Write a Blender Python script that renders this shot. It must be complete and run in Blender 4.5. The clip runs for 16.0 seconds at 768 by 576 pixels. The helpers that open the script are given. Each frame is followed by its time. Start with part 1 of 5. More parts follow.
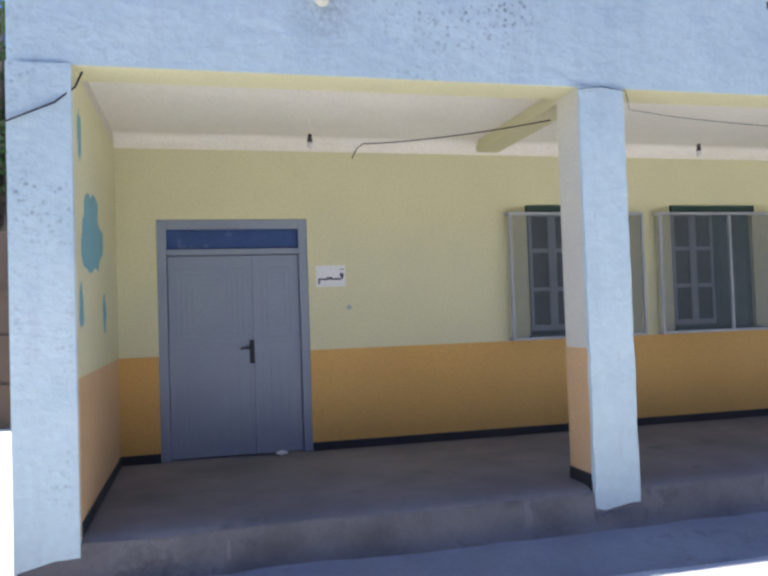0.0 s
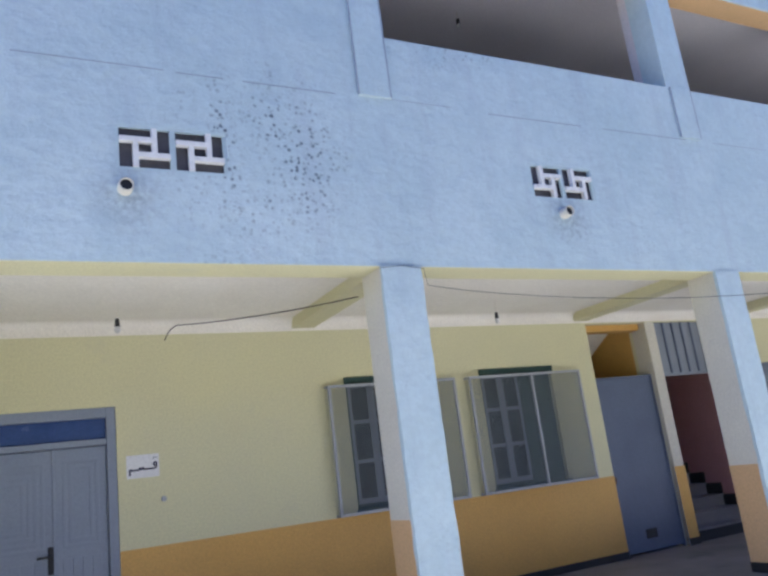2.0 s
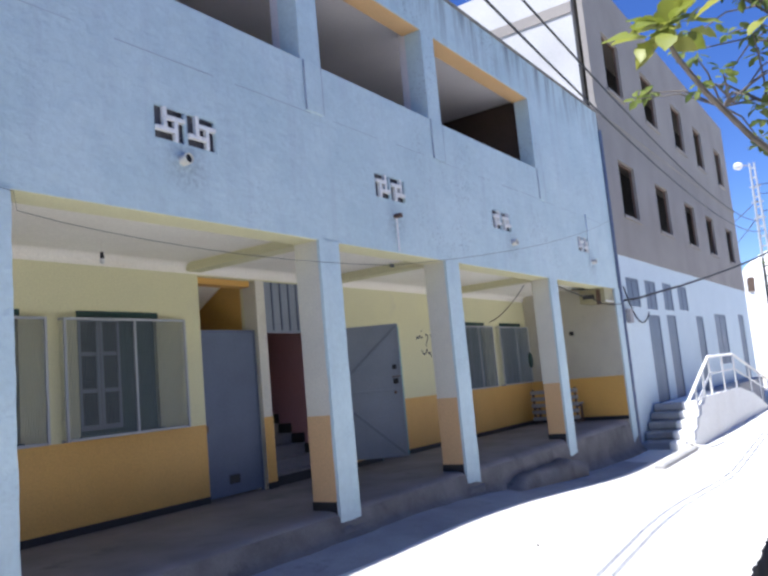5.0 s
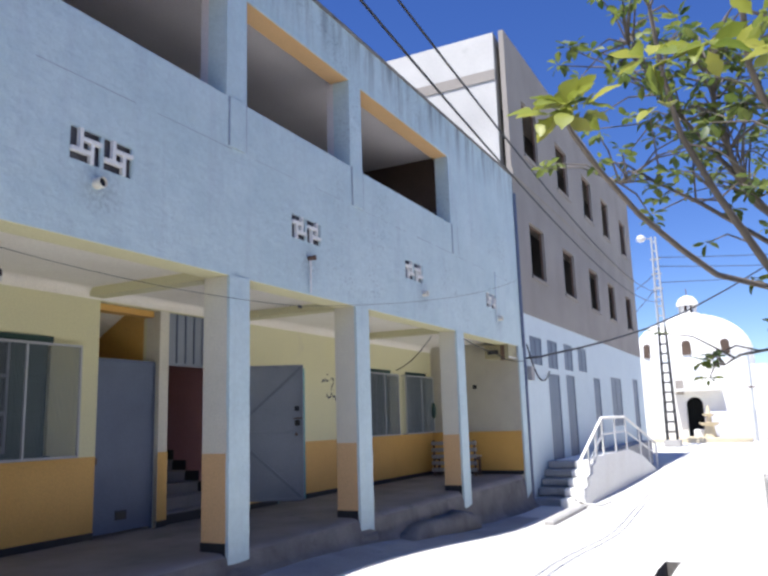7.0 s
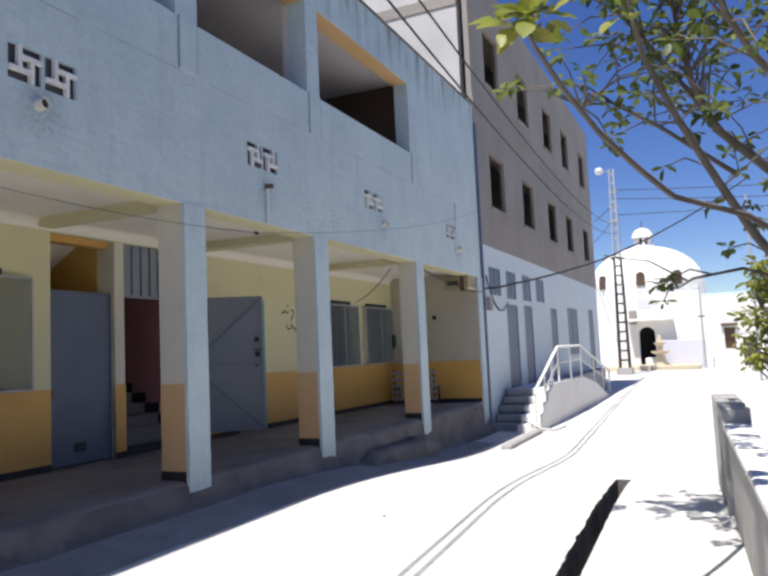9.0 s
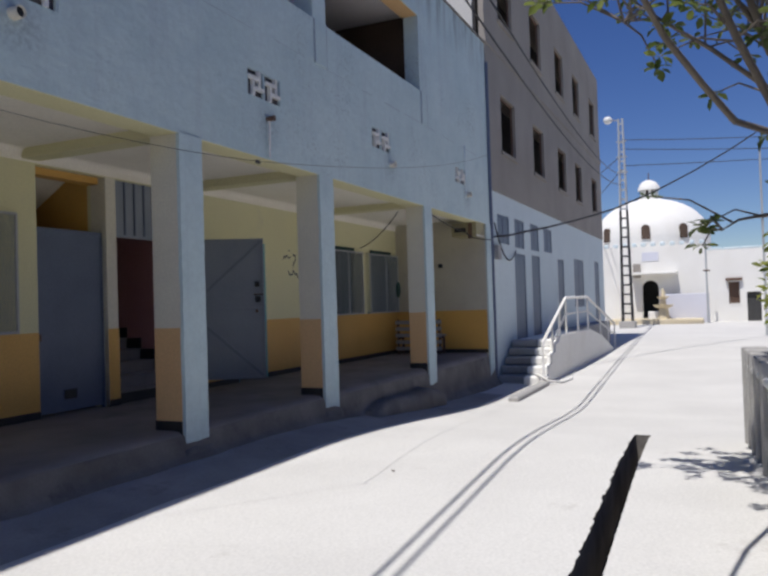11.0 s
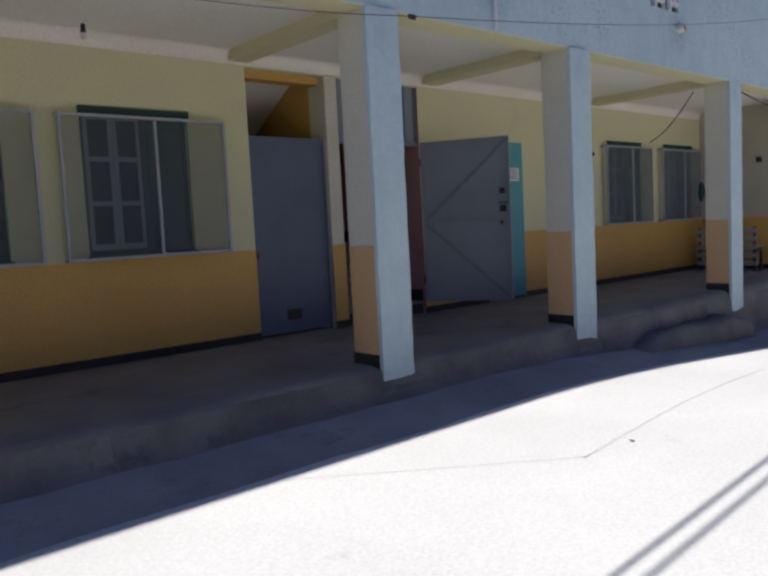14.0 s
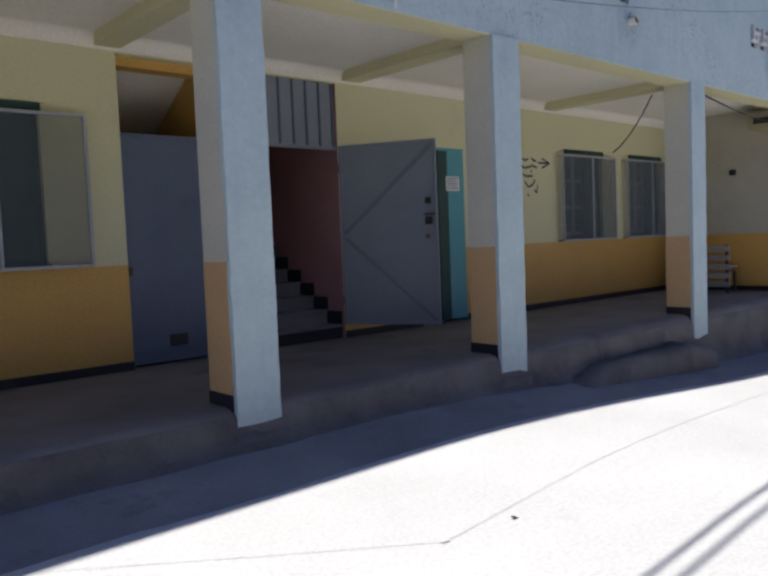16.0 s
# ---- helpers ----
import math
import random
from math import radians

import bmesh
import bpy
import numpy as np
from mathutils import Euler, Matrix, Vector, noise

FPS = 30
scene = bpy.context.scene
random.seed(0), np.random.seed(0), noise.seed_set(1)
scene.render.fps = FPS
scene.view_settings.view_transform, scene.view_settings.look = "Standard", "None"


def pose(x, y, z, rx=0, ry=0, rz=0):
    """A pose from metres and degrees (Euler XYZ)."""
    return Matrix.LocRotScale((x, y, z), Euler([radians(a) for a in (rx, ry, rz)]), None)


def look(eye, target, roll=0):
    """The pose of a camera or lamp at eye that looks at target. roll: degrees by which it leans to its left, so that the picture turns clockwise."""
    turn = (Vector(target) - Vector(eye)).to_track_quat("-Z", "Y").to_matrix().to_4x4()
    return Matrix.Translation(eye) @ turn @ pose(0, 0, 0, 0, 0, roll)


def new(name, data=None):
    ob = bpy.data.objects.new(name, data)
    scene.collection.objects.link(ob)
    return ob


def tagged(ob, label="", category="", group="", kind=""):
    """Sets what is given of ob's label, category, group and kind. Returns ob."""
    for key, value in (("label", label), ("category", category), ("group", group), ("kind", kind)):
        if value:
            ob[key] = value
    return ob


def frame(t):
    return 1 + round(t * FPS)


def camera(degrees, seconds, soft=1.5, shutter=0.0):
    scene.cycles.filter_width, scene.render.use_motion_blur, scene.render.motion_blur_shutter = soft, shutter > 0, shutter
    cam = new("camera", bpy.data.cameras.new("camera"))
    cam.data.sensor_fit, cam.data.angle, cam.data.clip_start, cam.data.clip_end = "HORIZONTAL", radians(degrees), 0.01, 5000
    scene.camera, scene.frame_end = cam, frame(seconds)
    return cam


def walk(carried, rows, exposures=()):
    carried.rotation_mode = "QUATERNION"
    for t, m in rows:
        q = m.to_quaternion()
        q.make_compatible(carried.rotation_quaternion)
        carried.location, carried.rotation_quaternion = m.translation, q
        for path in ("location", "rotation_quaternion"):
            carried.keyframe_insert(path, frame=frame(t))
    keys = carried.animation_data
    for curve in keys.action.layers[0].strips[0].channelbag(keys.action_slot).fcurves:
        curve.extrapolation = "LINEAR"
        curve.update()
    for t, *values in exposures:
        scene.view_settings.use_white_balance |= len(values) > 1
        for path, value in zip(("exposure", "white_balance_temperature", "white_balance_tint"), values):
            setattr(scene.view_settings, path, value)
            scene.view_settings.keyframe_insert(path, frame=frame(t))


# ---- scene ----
cam = camera(55.0, 16.0, soft=2.8)
PATH = [
    (0, (0.015, -0.01, 1.423), (0.492, 1.931, 1.484), -1.9),
    (0.5, (0.084, -0.043, 1.394), (0.686, 1.859, 1.54), -2.3),
    (1, (0.118, -0.006, 1.433), (0.827, 1.832, 1.774), -3.4),
    (1.5, (0.107, -0.052, 1.451), (0.947, 1.701, 1.92), -6.0),
    (2, (0.13, -0.073, 1.465), (1.041, 1.642, 1.944), -7.2),
    (2.5, (0.136, -0.077, 1.468), (1.134, 1.589, 1.947), -7.6),
    (3, (0.169, -0.102, 1.482), (1.298, 1.489, 1.925), -6.7),
    (3.5, (0.195, -0.135, 1.456), (1.428, 1.388, 1.856), -6.0),
    (4, (0.244, -0.121, 1.518), (1.593, 1.317, 1.856), -5.8),
    (4.5, (0.267, -0.183, 1.471), (1.75, 1.128, 1.763), -5.5),
    (5, (0.32, -0.204, 1.405), (1.963, 0.909, 1.655), -5.2),
    (7.5, (0.262, -0.319, 1.374), (2.029, 0.558, 1.702), -1.8),
    (8, (0.311, -0.267, 1.348), (2.117, 0.555, 1.593), -2.7),
    (8.5, (0.317, -0.287, 1.333), (2.131, 0.531, 1.537), -2.8),
    (11, (0.856, 0.083, 1.26), (2.677, 0.91, 1.303), -1.8),
    (11.5, (1.097, 0.232, 1.288), (2.795, 1.289, 1.285), -4.9),
    (12, (1.399, 0.175, 1.254), (2.92, 1.472, 1.182), 0.2),
    (12.5, (1.722, 0.227, 1.252), (3.142, 1.634, 1.177), -1.3),
    (13, (1.998, 0.274, 1.24), (3.425, 1.67, 1.115), -2.6),
    (13.5, (2.354, 0.287, 1.206), (3.644, 1.807, 1.06), -4.2),
    (14, (2.765, 0.312, 1.256), (4.082, 1.808, 1.085), -2.9),
    (14.5, (3.152, 0.427, 1.282), (4.463, 1.928, 1.115), -3.3),
    (15, (3.434, 0.478, 1.238), (4.784, 1.948, 1.1), -5.2),
    (15.5, (3.919, 0.436, 1.237), (5.274, 1.9, 1.095), -3.2),
    (16, (4.315, 0.512, 1.187), (5.64, 2.004, 1.057), -2.3),
]
EXPOSE = [(0.0, 1.44, 6150, 12), (1.5, 1.44, 6050, 12), (3.0, 1.0, 5850, 12), (5.0, 1.04, 5950, 12), (7.5, 0.86, 6350, 12), (8.5, 0.66, 6550, 12),
          (11.0, -0.10, 6400, 12), (12.0, -0.26, 6350, 12), (13.0, -0.10, 6350, 12), (14.0, 0.15, 6300, 12), (16.0, 0.22, 6300, 12)]
walk(cam, [(t, look(eye, target, roll)) for t, eye, target, roll in PATH], EXPOSE)

# ---- world and sun ----
SUN_WAY = Vector((0.42, -0.104, -1.0)).normalized()      # the way the sunlight travels
SUN_EL = math.asin(-SUN_WAY.z)
SUN_AZ = math.atan2(-SUN_WAY.x, -SUN_WAY.y)              # from +y towards +x
world = bpy.data.worlds.new("sky")
scene.world = world
world.use_nodes = True
wn = world.node_tree
sky = wn.nodes.new("ShaderNodeTexSky")
sky.sky_type, sky.sun_disc = "NISHITA", False
sky.sun_elevation, sky.sun_rotation = SUN_EL, SUN_AZ
sky.air_density, sky.dust_density, sky.ozone_density, sky.altitude = 1.0, 0.0, 4.0, 900
rich = wn.nodes.new("ShaderNodeHueSaturation")
rich.inputs["Hue"].default_value = 0.518
rich.inputs["Saturation"].default_value = 1.22
rich.inputs["Value"].default_value = 1.3
wn.links.new(sky.outputs[0], rich.inputs["Color"])
wn.links.new(rich.outputs[0], wn.nodes["Background"].inputs[0])
wn.nodes["Background"].inputs[1].default_value = 0.065
sun = new("sun", bpy.data.lights.new("sun", "SUN"))
sun.data.energy, sun.data.angle, sun.data.color = 5.0, radians(0.53), (1.0, 0.965, 0.91)
sun.rotation_euler = SUN_WAY.to_track_quat("-Z", "Y").to_euler()

# ---- materials ----
MATS = {}


def mat(name, colour, rough=0.8, second=None, scale=6.0, amount=0.5, grain=60.0, bump=0.15, dist=0.004, metal=0.0, stain=None, stain_scale=1.5, stain_at=0.62):
    """A surface in one main colour with a second tint in soft patches, fine grain, relief and optional stains."""
    if name in MATS:
        return MATS[name]
    m = bpy.data.materials.new(name)
    m.use_nodes = True
    t, n = m.node_tree, m.node_tree.nodes
    b = n["Principled BSDF"]
    co = n.new("ShaderNodeTexCoord")

    def tex(s, detail, rgh=0.55):
        x = n.new("ShaderNodeTexNoise")
        x.inputs["Scale"].default_value, x.inputs["Detail"].default_value, x.inputs["Roughness"].default_value = s, detail, rgh
        t.links.new(co.outputs["Object"], x.inputs["Vector"])
        return x

    def ramp(src, a, z):
        r = n.new("ShaderNodeMapRange")
        r.inputs["From Min"].default_value, r.inputs["From Max"].default_value = a, z
        t.links.new(src, r.inputs["Value"])
        return r.outputs[0]

    def mix(f, a, z, blend="MIX"):
        x = n.new("ShaderNodeMix")
        x.data_type, x.blend_type = "RGBA", blend
        for k, v in ((0, f), (6, a), (7, z)):
            if isinstance(v, (tuple, float, int)):
                x.inputs[k].default_value = (*v, 1) if isinstance(v, tuple) else v
            else:
                t.links.new(v, x.inputs[k])
        return x.outputs[2]

    second = second or tuple(c * 0.82 for c in colour)
    big, fine = tex(scale, 4), tex(grain, 5, 0.65)
    col = mix(ramp(big.outputs[0], 0.35, 0.35 + 0.5 / max(amount, 0.05) * 0.6), colour, second)
    shade = mix(ramp(fine.outputs[0], 0.3, 0.7), (0.86, 0.86, 0.86), (1.06, 1.06, 1.06))
    col = mix(1.0, col, shade, "MULTIPLY")
    if stain:
        st = tex(stain_scale, 6, 0.7)
        col = mix(ramp(st.outputs[0], stain_at, stain_at + 0.16), col, stain)
    t.links.new(col, b.inputs["Base Color"])
    b.inputs["Metallic"].default_value = metal
    rr = n.new("ShaderNodeMapRange")
    rr.inputs["To Min"].default_value, rr.inputs["To Max"].default_value = max(0.05, rough - 0.1), min(1.0, rough + 0.1)
    t.links.new(big.outputs[0], rr.inputs["Value"])
    t.links.new(rr.outputs[0], b.inputs["Roughness"])
    if bump:
        bp = n.new("ShaderNodeBump")
        bp.inputs["Strength"].default_value, bp.inputs["Distance"].default_value = bump, dist
        t.links.new(fine.outputs[0], bp.inputs["Height"])
        t.links.new(bp.outputs[0], b.inputs["Normal"])
    MATS[name] = m
    return m


def glass_mat():
    m = bpy.data.materials.new("window_glass")
    m.use_nodes = True
    b = m.node_tree.nodes["Principled BSDF"]
    b.inputs["Base Color"].default_value = (0.012, 0.015, 0.018, 1)
    b.inputs["Roughness"].default_value = 0.3
    b.inputs["Specular IOR Level"].default_value = 0.25
    b.inputs["Transmission Weight"].default_value = 0.15
    return m


def facade_mat():
    """Bluish limewash on rough thrown plaster, with grey mould speckle and hairline streaks."""
    m = bpy.data.materials.new("blue_white_roughcast")
    m.use_nodes = True
    t, n = m.node_tree, m.node_tree.nodes
    b = n["Principled BSDF"]
    co = n.new("ShaderNodeTexCoord")

    def node(kind, **kw):
        x = n.new(kind)
        for k, v in kw.items():
            x.inputs[k.replace("_", " ")].default_value = v
        return x

    def link(a, z):
        t.links.new(a, z)

    big = node("ShaderNodeTexNoise", Scale=0.9, Detail=5.0)
    mid = node("ShaderNodeTexNoise", Scale=19.0, Detail=6.0, Roughness=0.7)
    rough = node("ShaderNodeTexNoise", Scale=17.0, Detail=6.0, Roughness=0.62)
    zone = node("ShaderNodeTexNoise", Scale=0.7, Detail=3.0)
    for x in (big, mid, rough, zone):
        link(co.outputs["Object"], x.inputs["Vector"])

    def rng(src, a, z, lo=0.0, hi=1.0):
        r = node("ShaderNodeMapRange", From_Min=a, From_Max=z, To_Min=lo, To_Max=hi)
        link(src, r.inputs["Value"])
        return r.outputs[0]

    def mix(f, a, z):
        x = n.new("ShaderNodeMix")
        x.data_type = "RGBA"
        for k, v in ((0, f), (6, a), (7, z)):
            if isinstance(v, tuple):
                x.inputs[k].default_value = (*v, 1)
            else:
                link(v, x.inputs[k])
        return x.outputs[2]

    col = mix(rng(big.outputs[0], 0.3, 0.7), (0.485, 0.60, 0.612), (0.56, 0.665, 0.67))
    lumps = mix(rng(rough.outputs[0], 0.38, 0.62), (0.95, 0.95, 0.95), (1.02, 1.02, 1.02))
    mul = n.new("ShaderNodeMix")
    mul.data_type, mul.blend_type = "RGBA", "MULTIPLY"
    mul.inputs[0].default_value = 1.0
    link(col, mul.inputs[6])
    link(lumps, mul.inputs[7])
    col = mul.outputs[2]
    # rain streaks from the parapet
    sp = n.new("ShaderNodeSeparateXYZ")
    link(co.outputs["Object"], sp.inputs[0])
    cv = n.new("ShaderNodeCombineXYZ")
    link(sp.outputs[0], cv.inputs[0])
    zs = n.new("ShaderNodeMath")
    zs.operation = "MULTIPLY"
    zs.inputs[1].default_value = 0.12
    link(sp.outputs[2], zs.inputs[0])
    link(zs.outputs[0], cv.inputs[2])
    streak = node("ShaderNodeTexNoise", Scale=3.5, Detail=5.0, Roughness=0.65)
    link(cv.outputs[0], streak.inputs["Vector"])
    st = n.new("ShaderNodeMath")
    st.operation = "MULTIPLY"
    link(rng(streak.outputs[0], 0.45, 0.66), st.inputs[0])
    link(rng(sp.outputs[2], 6.7, 7.67), st.inputs[1])
    col = mix(st.outputs[0], col, (0.16, 0.17, 0.18))
    col = mix(rng(streak.outputs[0], 0.52, 0.80, 0.0, 0.45), col, (0.36, 0.40, 0.46))
    def times(a, z):
        x = n.new("ShaderNodeMath")
        x.operation = "MULTIPLY"
        link(a, x.inputs[0])
        link(z, x.inputs[1])
        return x.outputs[0]

    # specks of black mould, thick in one patch of the upper wall
    cell = node("ShaderNodeTexVoronoi", Scale=21.0, Randomness=1.0)
    link(co.outputs["Object"], cell.inputs["Vector"])
    speck = times(rng(cell.outputs["Distance"], 0.48, 0.24), rng(mid.outputs[0], 0.44, 0.56))
    far = n.new("ShaderNodeVectorMath")
    far.operation = "DISTANCE"
    far.inputs[1].default_value = (1.97, 5.2, 4.07)
    link(co.outputs["Object"], far.inputs[0])
    patch = rng(far.outputs["Value"], 0.95, 0.35)
    for at in ((0.92, 5.2, 3.62), (5.08, 5.2, 3.66), (8.74, 5.2, 3.55), (12.58, 5.2, 3.63), (16.85, 5.2, 3.63)):
        near = n.new("ShaderNodeVectorMath")
        near.operation = "DISTANCE"
        near.inputs[1].default_value = at
        link(co.outputs["Object"], near.inputs[0])
        col = mix(times(rng(near.outputs["Value"], 0.34, 0.06, 0.0, 0.6), rng(mid.outputs[0], 0.36, 0.60)), col, (0.21, 0.25, 0.30))
    thin = rng(zone.outputs[0], 0.52, 0.68, 0.0, 0.55)
    both = n.new("ShaderNodeMath")
    both.operation = "MAXIMUM"
    link(times(patch, rng(streak.outputs[0], 0.40, 0.56)), both.inputs[0])
    link(thin, both.inputs[1])
    soft = node("ShaderNodeTexNoise", Scale=3.0, Detail=4.0, Roughness=0.6)
    link(co.outputs["Object"], soft.inputs["Vector"])
    col = mix(rng(soft.outputs[0], 0.5, 0.72, 0.0, 0.4), col, (0.40, 0.52, 0.555))
    col = mix(times(speck, both.outputs[0]), col, (0.10, 0.12, 0.15))
    link(col, b.inputs["Base Color"])
    b.inputs["Roughness"].default_value = 0.9
    bp = node("ShaderNodeBump", Strength=0.6, Distance=0.014)
    link(rough.outputs[0], bp.inputs["Height"])
    wide = node("ShaderNodeTexNoise", Scale=5.5, Detail=4.0, Roughness=0.6)
    flat = n.new("ShaderNodeMapping")
    flat.inputs["Scale"].default_value = (1.0, 1.0, 1.7)
    link(co.outputs["Object"], flat.inputs["Vector"])
    link(flat.outputs[0], wide.inputs["Vector"])
    bq = node("ShaderNodeBump", Strength=0.4, Distance=0.04)
    link(wide.outputs[0], bq.inputs["Height"])
    link(bp.outputs[0], bq.inputs["Normal"])
    link(bq.outputs[0], b.inputs["Normal"])
    return m


M_FACADE = facade_mat()
M_GLASS = glass_mat()
M_GROUND = mat("sunbleached_concrete", (0.56, 0.55, 0.52), 0.9, (0.64, 0.63, 0.595), 0.6, 0.7, 40, 0.08, 0.003, stain=(0.36, 0.34, 0.31), stain_scale=0.9, stain_at=0.66)
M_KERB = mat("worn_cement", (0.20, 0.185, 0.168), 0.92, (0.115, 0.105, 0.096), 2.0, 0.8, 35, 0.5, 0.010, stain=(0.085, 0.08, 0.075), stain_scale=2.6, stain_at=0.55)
M_FLOOR = mat("dusty_terrazzo", (0.235, 0.212, 0.195), 0.75, (0.155, 0.138, 0.128), 1.1, 0.8, 90, 0.12, 0.002, stain=(0.10, 0.09, 0.085), stain_scale=1.5, stain_at=0.57)
M_YELLOW = mat("pale_yellow_paint", (0.70, 0.665, 0.405), 0.75, (0.66, 0.63, 0.41), 1.2, 0.6, 50, 0.12, 0.003, stain=(0.60, 0.57, 0.39), stain_scale=1.6, stain_at=0.60)
M_OCHRE = mat("ochre_gloss_paint", (0.68, 0.395, 0.10), 0.5, (0.62, 0.355, 0.09), 1.5, 0.6, 45, 0.1, 0.003, stain=(0.48, 0.27, 0.10), stain_scale=3, stain_at=0.66)
M_PEACH = mat("peach_column_paint", (0.68, 0.44, 0.22), 0.6, (0.62, 0.40, 0.20), 2.0, 0.6, 40, 0.15, 0.004, stain=(0.5, 0.36, 0.2), stain_scale=4, stain_at=0.64)
M_BLACK = mat("black_skirting_paint", (0.018, 0.018, 0.02), 0.5, (0.04, 0.038, 0.035), 6, 0.6, 60, 0.15, 0.003)
M_WHITE = mat("white_ceiling_paint", (0.92, 0.885, 0.80), 0.85, (0.82, 0.77, 0.67), 0.8, 0.6, 50, 0.08, 0.003)
M_LILAC = mat("pale_lilac_white_paint", (0.70, 0.66, 0.66), 0.8, (0.64, 0.60, 0.61), 1.4, 0.6, 45, 0.15, 0.004)
M_DOOR = mat("blue_grey_door_enamel", (0.27, 0.31, 0.38), 0.45, (0.24, 0.28, 0.35), 2, 0.5, 70, 0.05, 0.002)
M_GATE = mat("grey_sheet_steel_paint", (0.115, 0.145, 0.215), 0.5, (0.09, 0.115, 0.18), 1.6, 0.6, 60, 0.06, 0.002, stain=(0.12, 0.12, 0.14), stain_scale=3, stain_at=0.66)
M_LEAF = mat("light_grey_gate_paint", (0.25, 0.28, 0.33), 0.5, (0.21, 0.24, 0.29), 1.8, 0.6, 60, 0.06, 0.002)
M_FRAME = mat("grey_metal_frame", (0.42, 0.44, 0.46), 0.45, (0.36, 0.38, 0.40), 5, 0.5, 70, 0.05, 0.001)
M_WIRE = mat("galvanised_wire", (0.27, 0.31, 0.34), 0.5, (0.22, 0.26, 0.29), 5, 0.5, 70, 0.0)
M_SASH = mat("pale_grey_sash_paint", (0.24, 0.265, 0.30), 0.5, (0.20, 0.23, 0.265), 4, 0.5, 60, 0.05, 0.001)
M_GREEN = mat("dark_green_paint", (0.02, 0.062, 0.05), 0.6, (0.016, 0.05, 0.045), 4, 0.5, 60, 0.05, 0.001)
M_TEAL = mat("turquoise_door_paint", (0.10, 0.36, 0.40), 0.5, (0.08, 0.32, 0.38), 3, 0.5, 60, 0.05, 0.001)
M_NAVY = mat("blue_transom_film", (0.035, 0.075, 0.22), 0.25, (0.05, 0.10, 0.26), 6, 0.6, 40, 0.03, 0.001)
# near-black that stands in for the darkness of unlit rooms; also a grey door
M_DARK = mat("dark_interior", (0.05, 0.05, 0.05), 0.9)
M_PINK = mat("dusky_pink_stair_paint", (0.42, 0.225, 0.235), 0.7, (0.36, 0.19, 0.20), 1.5, 0.6, 50, 0.1, 0.003)
M_STEP = mat("grey_stair_stone", (0.24, 0.23, 0.23), 0.7, (0.19, 0.18, 0.18), 4, 0.6, 80, 0.08, 0.002)
M_CEMENT = mat("raw_cement_render", (0.33, 0.30, 0.265), 0.95, (0.265, 0.24, 0.215), 0.5, 0.8, 30, 0.3, 0.008, stain=(0.19, 0.17, 0.15), stain_scale=0.7, stain_at=0.62)
M_PALE = mat("pale_blue_white_limewash", (0.62, 0.705, 0.73), 0.85, (0.56, 0.65, 0.68), 0.8, 0.6, 30, 0.2, 0.006)
M_ASH = mat("weathered_grey_limewash", (0.55, 0.54, 0.51), 0.9, (0.46, 0.45, 0.43), 0.6, 0.8, 25, 0.2, 0.006, stain=(0.36, 0.35, 0.33), stain_scale=0.8, stain_at=0.62)
M_SAND = mat("cream_sandstone", (0.62, 0.54, 0.38), 0.9, (0.54, 0.46, 0.32), 1.5, 0.7, 30, 0.2, 0.006)
M_LIME = mat("white_limewash", (0.80, 0.79, 0.75), 0.9, (0.74, 0.72, 0.67), 0.7, 0.7, 25, 0.2, 0.006)
M_CABLE = mat("black_cable_sheath", (0.02, 0.02, 0.022), 0.6, grain=20, bump=0.0)
M_BLUE = mat("map_blue_paint", (0.20, 0.42, 0.46), 0.7, (0.17, 0.38, 0.43), 3, 0.5, 50, 0.1, 0.002)
M_RUST = mat("rusty_steel", (0.10, 0.06, 0.045), 0.75, (0.16, 0.09, 0.05), 8, 0.7, 60, 0.2, 0.002)
M_PAPER = mat("white_paper", (0.80, 0.80, 0.80), 0.7, (0.76, 0.76, 0.75), 8, 0.5, 60, 0.02, 0.001)
M_INK = mat("dark_blue_ink", (0.02, 0.025, 0.06), 0.6, bump=0.0)
M_BARK = mat("grey_fig_bark", (0.17, 0.145, 0.12), 0.9, (0.11, 0.095, 0.08), 5, 0.7, 40, 0.4, 0.006)
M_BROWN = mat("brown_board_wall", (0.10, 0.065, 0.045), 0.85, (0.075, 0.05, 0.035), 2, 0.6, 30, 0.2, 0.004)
M_POST = mat("grey_concrete_post", (0.40, 0.39, 0.37), 0.9, (0.32, 0.31, 0.30), 3, 0.7, 40, 0.35, 0.006)
M_CREAM = mat("soiled_cream_paint", (0.54, 0.51, 0.40), 0.8, (0.44, 0.40, 0.33), 1.3, 0.7, 45, 0.12, 0.003, stain=(0.36, 0.33, 0.27), stain_scale=1.8, stain_at=0.6)
M_SIDE = mat("faded_cream_paint", (0.69, 0.66, 0.55), 0.8, (0.62, 0.59, 0.50), 1.8, 0.7, 45, 0.15, 0.004, stain=(0.52, 0.50, 0.44), stain_scale=2.4, stain_at=0.6)
# grey that deepens shade by colour: strip before the porch, inner outdoor steps
M_SHADE = mat("shade_grey_cement", (0.34, 0.335, 0.33), 0.92, (0.25, 0.245, 0.24), 1.4, 0.8, 45, 0.25, 0.005, stain=(0.17, 0.165, 0.16), stain_scale=2.0, stain_at=0.58)
M_JOINT = mat("plaster_crack_shadow", (0.36, 0.42, 0.47), 0.95, (0.29, 0.34, 0.39), 5, 0.8, 40, 0.2, 0.004)
